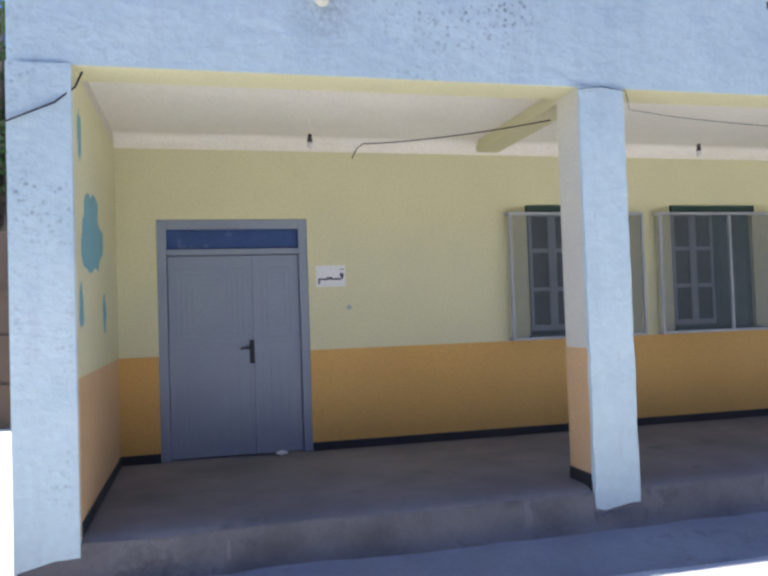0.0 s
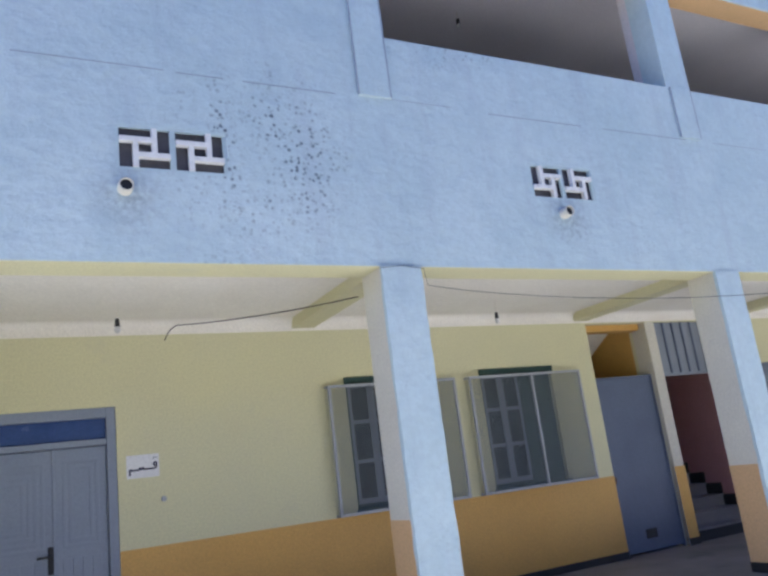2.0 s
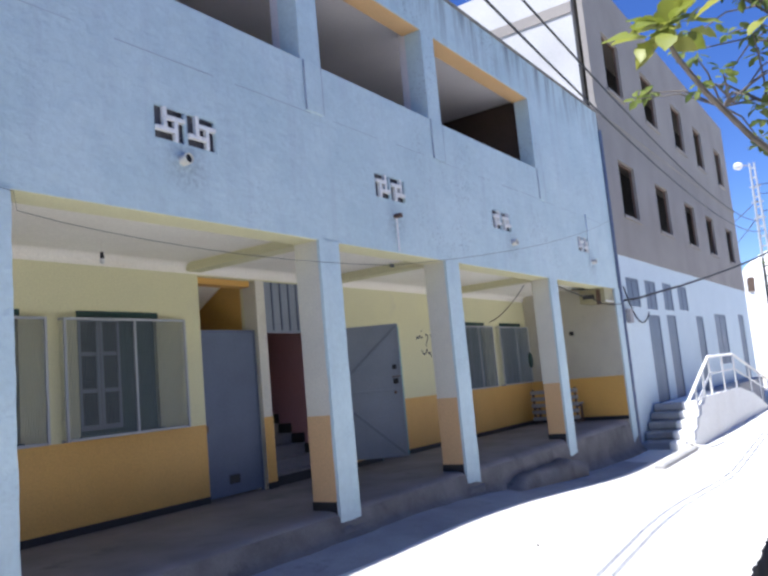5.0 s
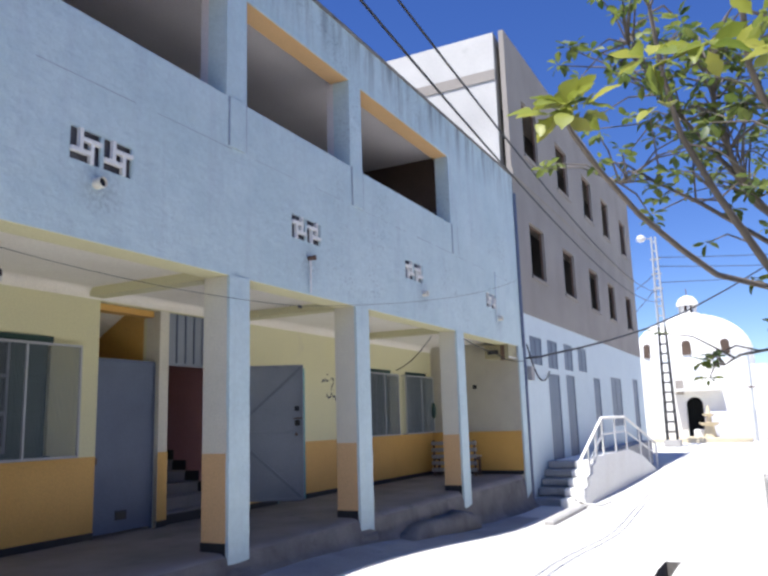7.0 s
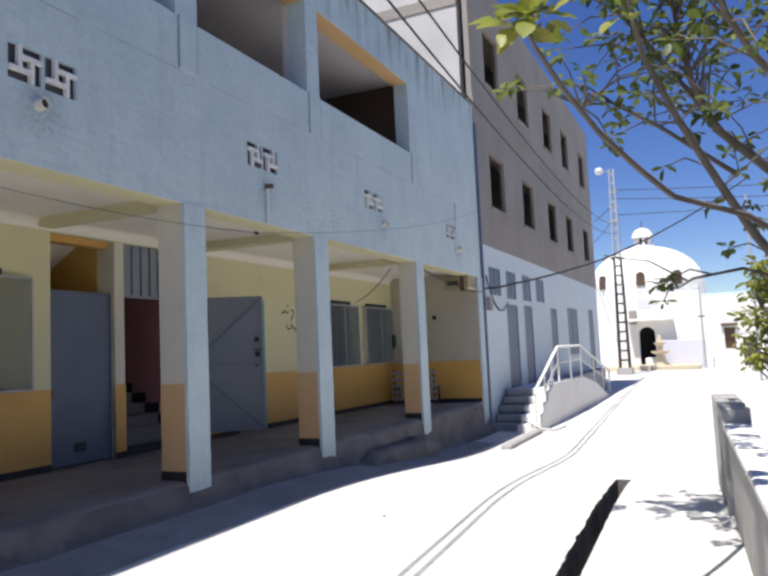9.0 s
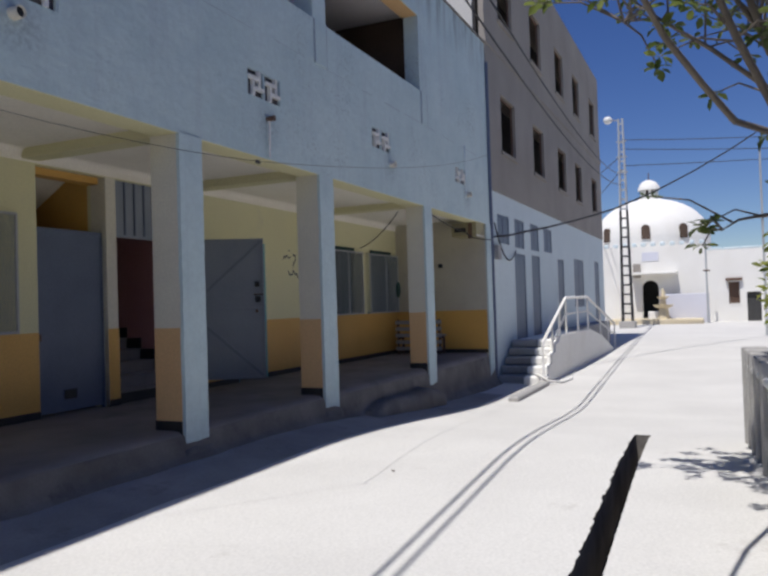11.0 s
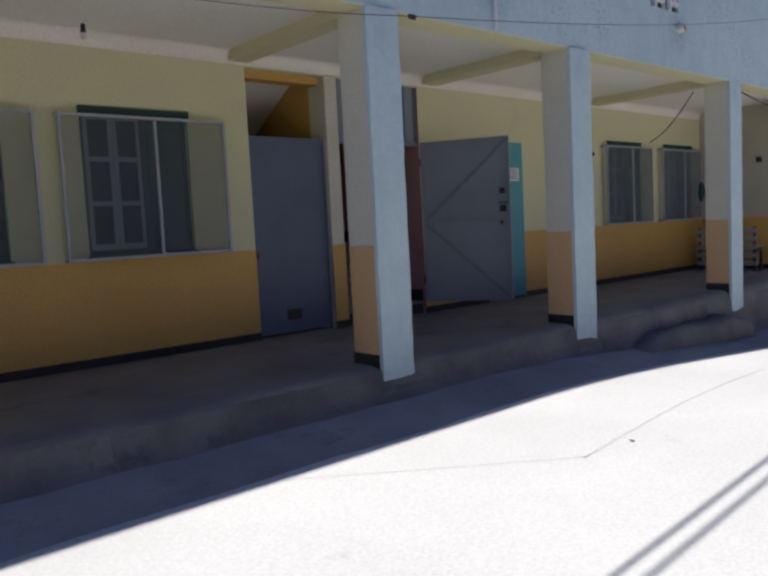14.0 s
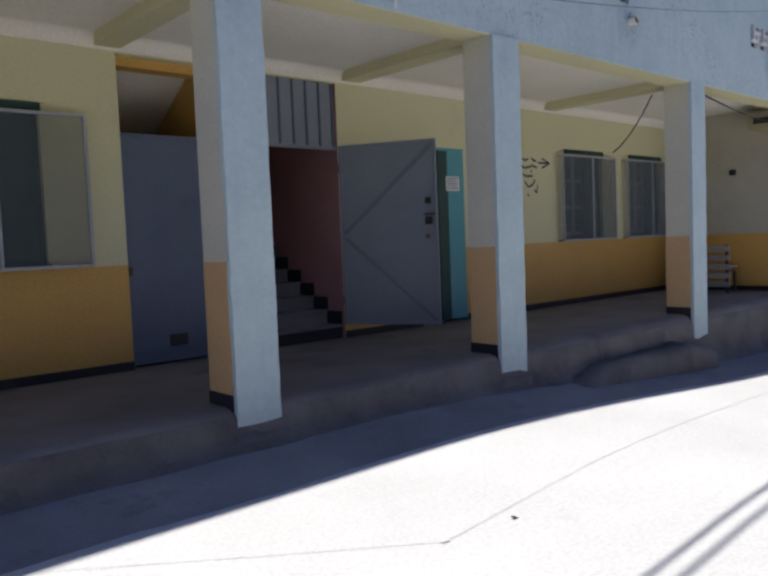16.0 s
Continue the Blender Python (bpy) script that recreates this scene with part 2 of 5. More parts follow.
M_LAVENDER = mat("lavender_limewash", (0.63, 0.64, 0.71), 0.9, (0.58, 0.59, 0.66), 0.8, 0.6, 30, 0.2, 0.006)
M_BOX = mat("dusty_yellow_box_paint", (0.40, 0.36, 0.20), 0.8, (0.30, 0.27, 0.17), 3.0, 0.8, 45, 0.2, 0.004, stain=(0.22, 0.20, 0.15), stain_scale=3.5, stain_at=0.56)
M_PANEL = mat("blue_grey_panel_paint", (0.13, 0.17, 0.225), 0.55, (0.105, 0.145, 0.20), 1.5, 0.6, 50, 0.08, 0.003)
M_BRACE = mat("worn_gate_brace_paint", (0.19, 0.215, 0.265), 0.55, (0.16, 0.18, 0.225), 3, 0.6, 60, 0.06, 0.002)
# dark grey that carries the shade inside the vent openings
M_HOLLOW = mat("vent_shade_grey", (0.13, 0.125, 0.14), 0.95, (0.09, 0.085, 0.095), 6, 0.7, 40, 0.2, 0.004)
M_LAMPGLASS = mat("frosted_lamp_glass", (0.72, 0.72, 0.70), 0.3, bump=0.0)


def leaf_mat(name, a, z):
    """Leaf surface: varies leaf by leaf, a little light comes through."""
    m = bpy.data.materials.new(name)
    m.use_nodes = True
    t, n = m.node_tree, m.node_tree.nodes
    b = n["Principled BSDF"]
    g = n.new("ShaderNodeNewGeometry")
    r = n.new("ShaderNodeMix")
    r.data_type = "RGBA"
    r.inputs[6].default_value, r.inputs[7].default_value = (*a, 1), (*z, 1)
    t.links.new(g.outputs["Random Per Island"], r.inputs[0])
    t.links.new(r.outputs[2], b.inputs["Base Color"])
    b.inputs["Roughness"].default_value = 0.5
    tr = n.new("ShaderNodeBsdfTranslucent")
    t.links.new(r.outputs[2], tr.inputs["Color"])
    mx = n.new("ShaderNodeMixShader")
    mx.inputs[0].default_value = 0.45
    t.links.new(b.outputs[0], mx.inputs[1])
    t.links.new(tr.outputs[0], mx.inputs[2])
    t.links.new(mx.outputs[0], n["Material Output"].inputs["Surface"])
    return m


M_FIG = leaf_mat("fig_leaf_green", (0.045, 0.085, 0.018), (0.20, 0.24, 0.05))
M_FIGNEAR = leaf_mat("young_fig_leaf_green", (0.13, 0.18, 0.025), (0.34, 0.34, 0.06))
# dark colour for the added ground that swallows bounced sunlight
M_DARKGROUND = mat("dark_added_ground", (0.09, 0.07, 0.05), 0.95, (0.06, 0.07, 0.035), 0.8, 0.8, 20, 0.5, 0.02)
M_TREE = leaf_mat("dark_tree_leaf_green", (0.025, 0.06, 0.015), (0.06, 0.11, 0.03))

# ---- mesh helpers ----


def box(bm, x0, x1, y0, y1, z0, z1, bevel=0.0):
    g = bmesh.ops.create_cube(bm, size=1.0, matrix=Matrix.LocRotScale(((x0 + x1) / 2, (y0 + y1) / 2, (z0 + z1) / 2), None, (abs(x1 - x0), abs(y1 - y0), abs(z1 - z0))))
    if bevel:
        es = list({e for v in g["verts"] for e in v.link_edges})
        bmesh.ops.bevel(bm, geom=es, offset=bevel, segments=1, affect="EDGES")
    return bm


def bx(*a, **k):
    return box(bmesh.new(), *a, **k)


def rod(bm, a, z, r0, r1=None, seg=8):
    """A round bar from a to z."""
    a, z = Vector(a), Vector(z)
    d = z - a
    m = Matrix.Translation((a + z) / 2) @ d.to_track_quat("Z", "Y").to_matrix().to_4x4()
    bmesh.ops.create_cone(bm, cap_ends=True, segments=seg, radius1=r0, radius2=r0 if r1 is None else r1, depth=d.length, matrix=m)
    return bm


def sweep(bm, pts, radii, seg=6):
    """A tube along a line of points."""
    pts = [Vector(p) for p in pts]
    rings = []
    for i, p in enumerate(pts):
        d = (pts[min(i + 1, len(pts) - 1)] - pts[max(i - 1, 0)]).normalized()
        q = d.to_track_quat("Z", "Y")
        r = radii[i] if isinstance(radii, (list, tuple)) else radii
        rings.append([bm.verts.new(p + q @ Vector((r * math.cos(k * 2 * math.pi / seg), r * math.sin(k * 2 * math.pi / seg), 0))) for k in range(seg)])
    for a, z in zip(rings, rings[1:]):
        for k in range(seg):
            bm.faces.new((a[k], a[(k + 1) % seg], z[(k + 1) % seg], z[k]))
    bm.faces.new(rings[0][::-1])
    bm.faces.new(rings[-1])
    return bm


def sagging(a, z, sag, n=14):
    a, z = Vector(a), Vector(z)
    return [a.lerp(z, i / n) - Vector((0, 0, sag * 4 * (i / n) * (1 - i / n))) for i in range(n + 1)]


def link_mesh(name, bm, material, smooth=False):
    me = bpy.data.meshes.new(name)
    bmesh.ops.recalc_face_normals(bm, faces=bm.faces)
    bm.to_mesh(me)
    bm.free()
    me.materials.append(material)
    if smooth:
        for p in me.polygons:
            p.use_smooth = True
    return new(name, me)


def part(name, bm, material, parent, label="", smooth=False):
    ob = link_mesh(name, bm, material, smooth)
    ob.parent = parent
    return tagged(ob, label)


def thing(name, loc, label, category, group="", kind="", rz=0.0):
    ob = new(name)
    ob.matrix_basis = pose(*loc, 0, 0, rz)
    ob.empty_display_size = 0.1
    return tagged(ob, label, category, group, kind)


def solid(name, bm, material, label, category, kind="", group="", smooth=False):
    return tagged(link_mesh(name, bm, material, smooth), label, category, group, kind)


def pierced(x0, x1, z0, z1, y0, y1, holes):
    """An upright slab along x, from y0 to y1 thick, with rectangular openings (x0, x1, z0, z1)."""
    xs = sorted({x0, x1, *(min(max(v, x0), x1) for h in holes for v in h[:2])})
    zs = sorted({z0, z1, *(min(max(v, z0), z1) for h in holes for v in h[2:])})
    bm, vs = bmesh.new(), {}

    def v(i, j, y):
        if (i, j, y) not in vs:
            vs[i, j, y] = bm.verts.new((xs[i], y, zs[j]))
        return vs[i, j, y]

    def full(i, j):
        if not (0 <= i < len(xs) - 1 and 0 <= j < len(zs) - 1):
            return False
        cx, cz = (xs[i] + xs[i + 1]) / 2, (zs[j] + zs[j + 1]) / 2
        return not any(h[0] < cx < h[1] and h[2] < cz < h[3] for h in holes)

    for i in range(len(xs) - 1):
        for j in range(len(zs) - 1):
            if not full(i, j):
                continue
            bm.faces.new((v(i, j, y0), v(i + 1, j, y0), v(i + 1, j + 1, y0), v(i, j + 1, y0)))
            bm.faces.new((v(i, j, y1), v(i, j + 1, y1), v(i + 1, j + 1, y1), v(i + 1, j, y1)))
            for di, dj, a, b in ((-1, 0, (i, j), (i, j + 1)), (1, 0, (i + 1, j), (i + 1, j + 1)), (0, -1, (i, j), (i + 1, j)), (0, 1, (i, j + 1), (i + 1, j + 1))):
                if not full(i + di, j + dj):
                    bm.faces.new((v(*a, y0), v(*b, y0), v(*b, y1), v(*a, y1)))
    return bm


# ---- plan, in metres ----
GROUND = -0.38                 # the street; the porch floor is at 0
LOW = -0.80                    # the street beyond its dip
FRONT, BACK = 5.2, 7.6         # facade plane, rear wall of the porch
X0, X1 = -1.18, 18.6           # ends of the school building
SOFFIT, CEIL, ROOF = 3.13, 3.25, 7.67
COLUMNS = ((2.92, 3.30), (7.0, 7.37), (9.99, 10.39), (14.08, 14.47))
DADO = 1.04


def gz(x):
    """Height of the street along its length."""
    u = min(1.0, max(0.0, (x - 8.0) / 8.0))
    return GROUND + (LOW - GROUND) * u * u * (3 - 2 * u)

# ---- ground and street ----


def apron(x):
    """Rise of the paving against the porch, dying out beyond it."""
    return 0.08 * min(1.0, max(0.0, (18.0 - x) / 4.0))


def ground_sheet():
    """One sheet to the horizon, falling gently along the street, with an open drain cut into it."""
    bm = bmesh.new()
    rng = random.Random(3)
    dx0, dx1 = 1.2, 10.65
    xs = [-600, -60, -10, -4] + [dx0 + (dx1 - dx0) * i / 150 for i in range(151)] + [10.8 + 0.4 * i for i in range(18)] + [20, 60, 600]
    lips = {}
    for x in xs:
        inside = dx0 < x < dx1
        off = 0.031 * (min(max(x, 1.2), 10.3) - 5.3)
        lips[x] = (0.77 + off + (rng.uniform(-0.004, 0.004) if inside else 0), 0.955 + off + (rng.uniform(-0.012, 0.012) + 0.012 * noise.noise((x * 2.5, 0, 0)) if inside else 0))
    rows = [[bm.verts.new((x, y, gz(x))) for y in (-600, -20, lips[x][0])] for x in xs]
    tops = [[bm.verts.new((x, y, gz(x))) for y in (lips[x][1], 4.5)] + [bm.verts.new((x, y, gz(x) + apron(x))) for y in (5.12, 600)] for x in xs]
    for i in range(len(xs) - 1):
        for g in (rows, tops):
            for k in range(len(g[i]) - 1):
                bm.faces.new((g[i][k], g[i + 1][k], g[i + 1][k + 1], g[i][k + 1]))
        if not (dx0 <= xs[i] and xs[i + 1] <= dx1):
            bm.faces.new((rows[i][2], rows[i + 1][2], tops[i + 1][0], tops[i][0]))
    ob = solid("ground", bm, M_GROUND, "pale sunbleached concrete street with faint stains", "ground", "structure")
    d = bmesh.new()
    run = [x for x in xs if dx0 <= x <= dx1]
    cols = [[d.verts.new(p) for p in ((x, lips[x][0], gz(x)), (x, lips[x][0], gz(x) - 0.5), (x, lips[x][1], gz(x) - 0.5), (x, lips[x][1], gz(x)))] for x in run]
    for a, b in zip(cols, cols[1:]):
        for k in range(3):
            d.faces.new((a[k], a[k + 1], b[k + 1], b[k]))
    d.faces.new(cols[0])
    d.faces.new(cols[-1])
    part("drain_channel", d, M_KERB, ob, "open cement drain in the street")
    # dark ground behind the low wall, added to cut light bounced onto the porch
    g = bmesh.new()
    gx = [-30, 3.6] + [4.4 + 0.8 * i for i in range(8)]
    vs = [[g.verts.new((x, y, gz(x) + 0.03)) for y in (-0.75, -12.0)] for x in gx]
    for a, b in zip(vs, vs[1:]):
        g.faces.new((a[0], b[0], b[1], a[1]))
    part("dark_ground", g, M_DARKGROUND, ob, "dark ground added to cut bounced light")


ground_sheet()


def shade_apron():
    """Grey strip that darkens the shaded ground along the foot of the porch, laid over the street, with a ragged outer
    edge.
    """
    bm = bmesh.new()
    xs = [X0 - 0.4 + 0.15 * i for i in range(122)]
    rows = []
    for x in xs:
        e = 4.43 + 0.05 * noise.noise((x * 0.8, 3, 0)) + 0.025 * noise.noise((x * 4, 0, 2))
        rows.append([bm.verts.new(p) for p in ((x, e, gz(x) + 0.001), (x, 4.5, gz(x) + 0.006), (x, 4.8, gz(x) + 0.006 + apron(x) * 0.30 / 0.62), (x, 5.12, gz(x) + apron(x) + 0.006))])
    for a, b in zip(rows, rows[1:]):
        for k in range(3):
            bm.faces.new((a[k], b[k], b[k + 1], a[k + 1]))
    solid("pavement", bm, M_SHADE, "added grey strip along the foot of the porch, darkened for shade", "pavement", "structure", smooth=True)


shade_apron()

# porch slab with a rounded, worn cement skirt down to the street
def porch():
    rng = random.Random(5)
    prof = [(BACK + 0.3, 0.0), (5.34, 0.0), (5.265, -0.012), (5.218, -0.045), (5.197, -0.11), (5.182, -0.17), (5.166, -0.235), (5.14, -0.275), (5.08, -0.31), (4.97, -0.41)]
    bm = bmesh.new()
    xs = [X0 + (X1 - X0) * i / 90 for i in range(91)]
    rings = []
    for x in xs:
        w = (0.03 * noise.noise((x * 0.9, 0, 0)) + 0.025 * noise.noise((x * 3.1, 0, 7))) + rng.uniform(-0.008, 0.008)
        fall = gz(x) - GROUND
        rings.append([bm.verts.new((x, y + (w if y < 5.3 else 0), z + fall * min(1.0, max(0.0, -z / 0.3)) + (0.014 * noise.noise((x * 2, y * 5, 1)) if y < 5.2 else 0))) for y, z in prof])
    for a, b in zip(rings, rings[1:]):
        for k in range(len(prof) - 1):
            bm.faces.new((a[k], a[k + 1], b[k + 1], b[k]))
    for r in (rings[0], rings[-1]):
        r2 = [bm.verts.new((r[0].co.x, BACK + 0.3, -1.0)), bm.verts.new((r[0].co.x, 5.0, -1.0))]
        bm.faces.new(r + [r2[1], r2[0]])
    ob = solid("floor", bm, M_FLOOR, "dusty grey terrazzo porch floor with worn edge", "floor", "structure", smooth=True)
    # worn cement facing of the edge, a hand's width of patched render
    s = bmesh.new()
    prof2 = [(y - 0.006, z + 0.004) for y, z in prof[3:]]
    rings = []
    for x in xs:
        w = (0.03 * noise.noise((x * 0.9, 0, 0)) + 0.025 * noise.noise((x * 3.1, 0, 7)))
        rings.append([s.verts.new((x, y + w, z + (gz(x) - GROUND) * min(1.0, max(0.0, -z / 0.3)) + 0.014 * noise.noise((x * 2, y * 5, 1)))) for y, z in prof2])
    for a, b in zip(rings, rings[1:]):
        for k in range(len(prof2) - 1):
            s.faces.new((a[k], a[k + 1], b[k + 1], b[k]))
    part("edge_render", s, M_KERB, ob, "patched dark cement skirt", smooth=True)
    # low step in front of the porch
    st = bx(10.9, 14.1, 4.86, 5.2, -0.95, -0.30)
    bmesh.ops.bisect_plane(st, geom=st.verts[:] + st.edges[:] + st.faces[:], plane_co=(0, 0, -0.42), plane_no=(0, 0, 1))
    bmesh.ops.bisect_plane(st, geom=st.verts[:] + st.edges[:] + st.faces[:], plane_co=(0, 4.96, 0), plane_no=(0, 1, 0))
    for k in range(1, 32):
        bmesh.ops.bisect_plane(st, geom=st.verts[:] + st.edges[:] + st.faces[:], plane_co=(10.9 + 0.1 * k, 0, 0), plane_no=(1, 0, 0))
    for v in st.verts:
        end = min(1.0, (v.co.x - 10.9) / 0.6, (14.1 - v.co.x) / 0.6)
        if v.co.z > -0.5:
            v.co.z += 0.05 * noise.noise(v.co * 3.1) - 0.16 * (1 - end) - (0.05 if v.co.y < 4.9 else 0.0)
            v.co.y += 0.04 * noise.noise(v.co * 2.3 + Vector((5, 0, 0))) + (0.03 if v.co.y < 4.9 and v.co.z > -0.4 else 0.0)
    solid("porch_step", st, M_KERB, "low worn cement step before the porch", "step", "structure", smooth=True)


porch()

# ---- walls of the porch ----
DOOR = (-0.42, 1.08, -0.05, 2.40)
GATE = (7.26, 8.35, -0.05, 3.09)
STAIR = (8.54, 9.95, -0.05, 3.09)
TEAL = (11.30, 12.20, -0.05, 2.42)
WINDOWS = ((3.55, 4.68), (5.39, 6.52), (14.66, 15.78), (16.66, 17.8))
WZ = (1.09, 2.54)
rear_holes = [DOOR, GATE, STAIR, TEAL] + [(a, b, *WZ) for a, b in WINDOWS]
wall_back = solid("wall_back", pierced(X0, X1, -0.05, 4.0, BACK, BACK + 0.3, rear_holes), M_YELLOW, "pale yellow painted rear wall of the porch", "wall", "structure")


def runs(holes, z, x0, x1):
    """Stretches of x at the height z that no opening cuts."""
    cuts = sorted((h[0], h[1]) for h in holes if h[2] <= z <= h[3])
    out, at = [], x0
    for a, b in cuts:
        if a > at:
            out.append((at, a))
        at = max(at, b)
    return out + [(at, x1)]


for a, b in runs(rear_holes, 0.5, -0.8, 18.2):
    part("dado", bx(a, b, BACK - 0.004, BACK + 0.02, 0.0, DADO), M_OCHRE, wall_back, "ochre painted dado")
    part("skirting", bx(a, b, BACK - 0.014, BACK + 0.02, 0.0, 0.09, bevel=0.003), M_BLACK, wall_back, "black painted skirting")
part("frieze", bx(-0.8, 18.2, BACK - 0.012, BACK + 0.02, 3.105, CEIL), M_WHITE, wall_back, "white band under the ceiling")

wall_left = solid("wall_left", bx(X0, -0.8, FRONT + 0.02, BACK, -0.95, 4.0), M_SIDE, "whitish end wall of the porch", "wall", "structure")
part("plaster_front", bx(X0 - 0.02, -0.8, FRONT - 0.02, FRONT + 0.02, -0.95, SOFFIT), M_FACADE, wall_left, "blue-white roughcast front")
part("plaster_side", bx(X0 - 0.02, X0, FRONT + 0.02, BACK + 6, -0.6, ROOF), M_FACADE, wall_left, "blue-white roughcast side")
part("dado", bx(-0.8, -0.796, FRONT + 0.03, BACK, 0, DADO), M_PEACH, wall_left, "ochre painted dado")
part("skirting", bx(-0.8, -0.786, FRONT + 0.03, BACK - 0.014, 0, 0.09, bevel=0.003), M_BLACK, wall_left, "black skirting")
part("upper_paint", bx(-0.8, -0.7965, FRONT + 0.03, BACK, DADO, SOFFIT), M_YELLOW, wall_left, "pale yellow paint")


def painted_shape(y0, z0, w, h, seed):
    """A flat painted land outline on the end wall."""
    bm, rng = bmesh.new(), random.Random(seed)
    n = 26
    vs = []
    for i in range(n):
        a = 2 * math.pi * i / n
        r = 0.5 * (0.62 + 0.38 * rng.random())
        vs.append(bm.verts.new((-0.7945, y0 + w * r * math.cos(a), z0 + h * r * math.sin(a))))
    bm.faces.new(vs)
    part("painted_map", bm, M_BLUE, wall_left, "blue painted land outline")


painted_shape(5.98, 2.06, 1.25, 0.78, 2)
painted_shape(5.45, 2.72, 0.22, 0.42, 3)
painted_shape(5.40, 1.52, 0.24, 0.36, 4)
painted_shape(6.60, 1.48, 0.24, 0.40, 6)

wall_right = solid("wall_right", bx(18.2, X1, FRONT + 0.02, BACK, -0.95, 4.0), M_CREAM, "soiled cream end wall of the porch beside the stacked chairs", "wall", "structure")
part("dado", bx(18.196, 18.2, FRONT + 0.03, BACK, 0, DADO), M_OCHRE, wall_right, "ochre painted dado")
part("skirting", bx(18.186, 18.2, FRONT + 0.03, BACK - 0.014, 0, 0.09, bevel=0.003), M_BLACK, wall_right, "black skirting")
part("plaster_front", bx(18.2, X1, FRONT - 0.02, FRONT + 0.02, -0.95, SOFFIT), M_FACADE, wall_right, "blue-white roughcast front")

# ---- upper storey ----
UPPER = ((3.24, 6.94), (7.33, 9.96), (10.34, 14.09))
UZ = (5.36, 6.83)
VENTS = ((0.85, 1.68), (4.70, 5.49), (8.30, 9.05), (11.83, 12.58), (16.05, 16.75))
VZ = (3.85, 4.215)
facade_holes = [(a, b, *UZ) for a, b in UPPER] + [(a, b, *VZ) for a, b in VENTS]
wall_front = solid("wall_front", pierced(X0, X1, SOFFIT, ROOF, FRONT, FRONT + 0.3, facade_holes), M_FACADE, "blue-white roughcast upper facade with dark weather stains", "wall", "structure")
part("soffit_band", bx(-0.8, 18.2, FRONT + 0.004, FRONT + 0.34, SOFFIT - 0.006, SOFFIT + 0.1), M_YELLOW, wall_front, "yellow painted beam soffit")
# slightly proud pilasters and the storey line
for a, b in ((2.92, 3.24), (6.98, 7.30), (9.98, 10.32), (14.12, 14.42)):
    part("pilaster", bx(a, b, FRONT - 0.02, FRONT + 0.01, 4.72, UZ[0] + (0 if a > 3 else 1.5)), M_FACADE, wall_front)
    for e in (a, b):
        part("plaster_joint", bx(e - 0.006, e + 0.006, FRONT - 0.023, FRONT + 0.01, 4.73, UZ[0] + (0 if a > 3 else 1.5)), M_JOINT, wall_front)
crack, at = random.Random(17), X0 + 0.3
while at < X1 - 1.2:
    run = crack.uniform(0.35, 1.3)
    z = 4.705 + crack.uniform(-0.012, 0.012)
    part("storey_line", bx(at, at + run, FRONT - 0.003, FRONT + 0.01, z, z + crack.uniform(0.005, 0.011)), M_JOINT, wall_front)
    at += run + crack.uniform(0.05, 0.5)
part("parapet_cap", bx(X0, X1, FRONT - 0.03, FRONT + 0.3, ROOF, ROOF + 0.06, bevel=0.015), M_KERB, wall_front, "dirty cement parapet cap")
for a, b in UPPER:
    part("lintel_paint", bx(a, b, FRONT + 0.02, FRONT + 0.34, UZ[1] - 0.005, UZ[1] + 0.05), M_PEACH, wall_front, "peach painted lintel soffit")
gallery = solid("gallery_floor", bx(X0, X1, FRONT + 0.3, 9.0, 4.6, 4.75), M_FLOOR, "grey gallery floor", "floor", "structure")
solid("gallery_ceiling", bx(X0, X1, FRONT + 0.3, 12.5, 6.98, 7.2), M_LILAC, "grey-white gallery ceiling", "ceiling", "structure")
solid("gallery_wall", bx(3.3, X1, 8.4, 8.6, 4.75, 6.98), M_CEMENT, "plain rear wall of the upper gallery", "wall", "structure")
solid("gallery_wall_end", bx(18.2, 18.4, FRONT + 0.3, 8.4, 4.75, 6.98), M_CEMENT, "plain end wall of the upper gallery", "wall", "structure")
# dark brown here paints in the gallery's unlit far end
solid("gallery_wall_cross", bx(14.42, 14.6, FRONT + 0.3, 8.4, 4.75, 6.98), M_BROWN, "cross wall of the upper gallery, dark brown to pass for an unlit room", "wall", "structure")
solid("gallery_wall_start", bx(2.9, 3.1, FRONT + 0.3, 8.4, 4.75, 6.98), M_LILAC, "plain end wall of the upper gallery", "wall", "structure")
for a, b in ((6.94, 7.33), (9.96, 10.34)):
    part("pier_inner", bx(a, b, FRONT + 0.3, FRONT + 0.42, 4.75, 6.98), M_LILAC, gallery, "whitish gallery pier")
solid("roof", bx(X0, X1, FRONT + 0.3, 13.0, 7.2, 7.4), M_KERB, "flat cement roof", "roof", "structure")
solid("wall_rear_outer", bx(X0, X1, 12.8, 13.0, -0.6, 7.2), M_LIME, "plain outer rear wall", "wall", "structure")

# porch ceiling with its cross beams
cm = bx(-0.8, 18.2, FRONT + 0.3, BACK, CEIL, CEIL + 0.2)
ceiling = solid("ceiling", cm, M_WHITE, "warm white porch ceiling", "ceiling", "structure")
for a, b in COLUMNS:
    part("beam", bx(a + 0.06, b - 0.06, FRONT + 0.34, BACK - 0.012, SOFFIT + 0.004, CEIL + 0.02), M_YELLOW, ceiling, "pale yellow cross beam")



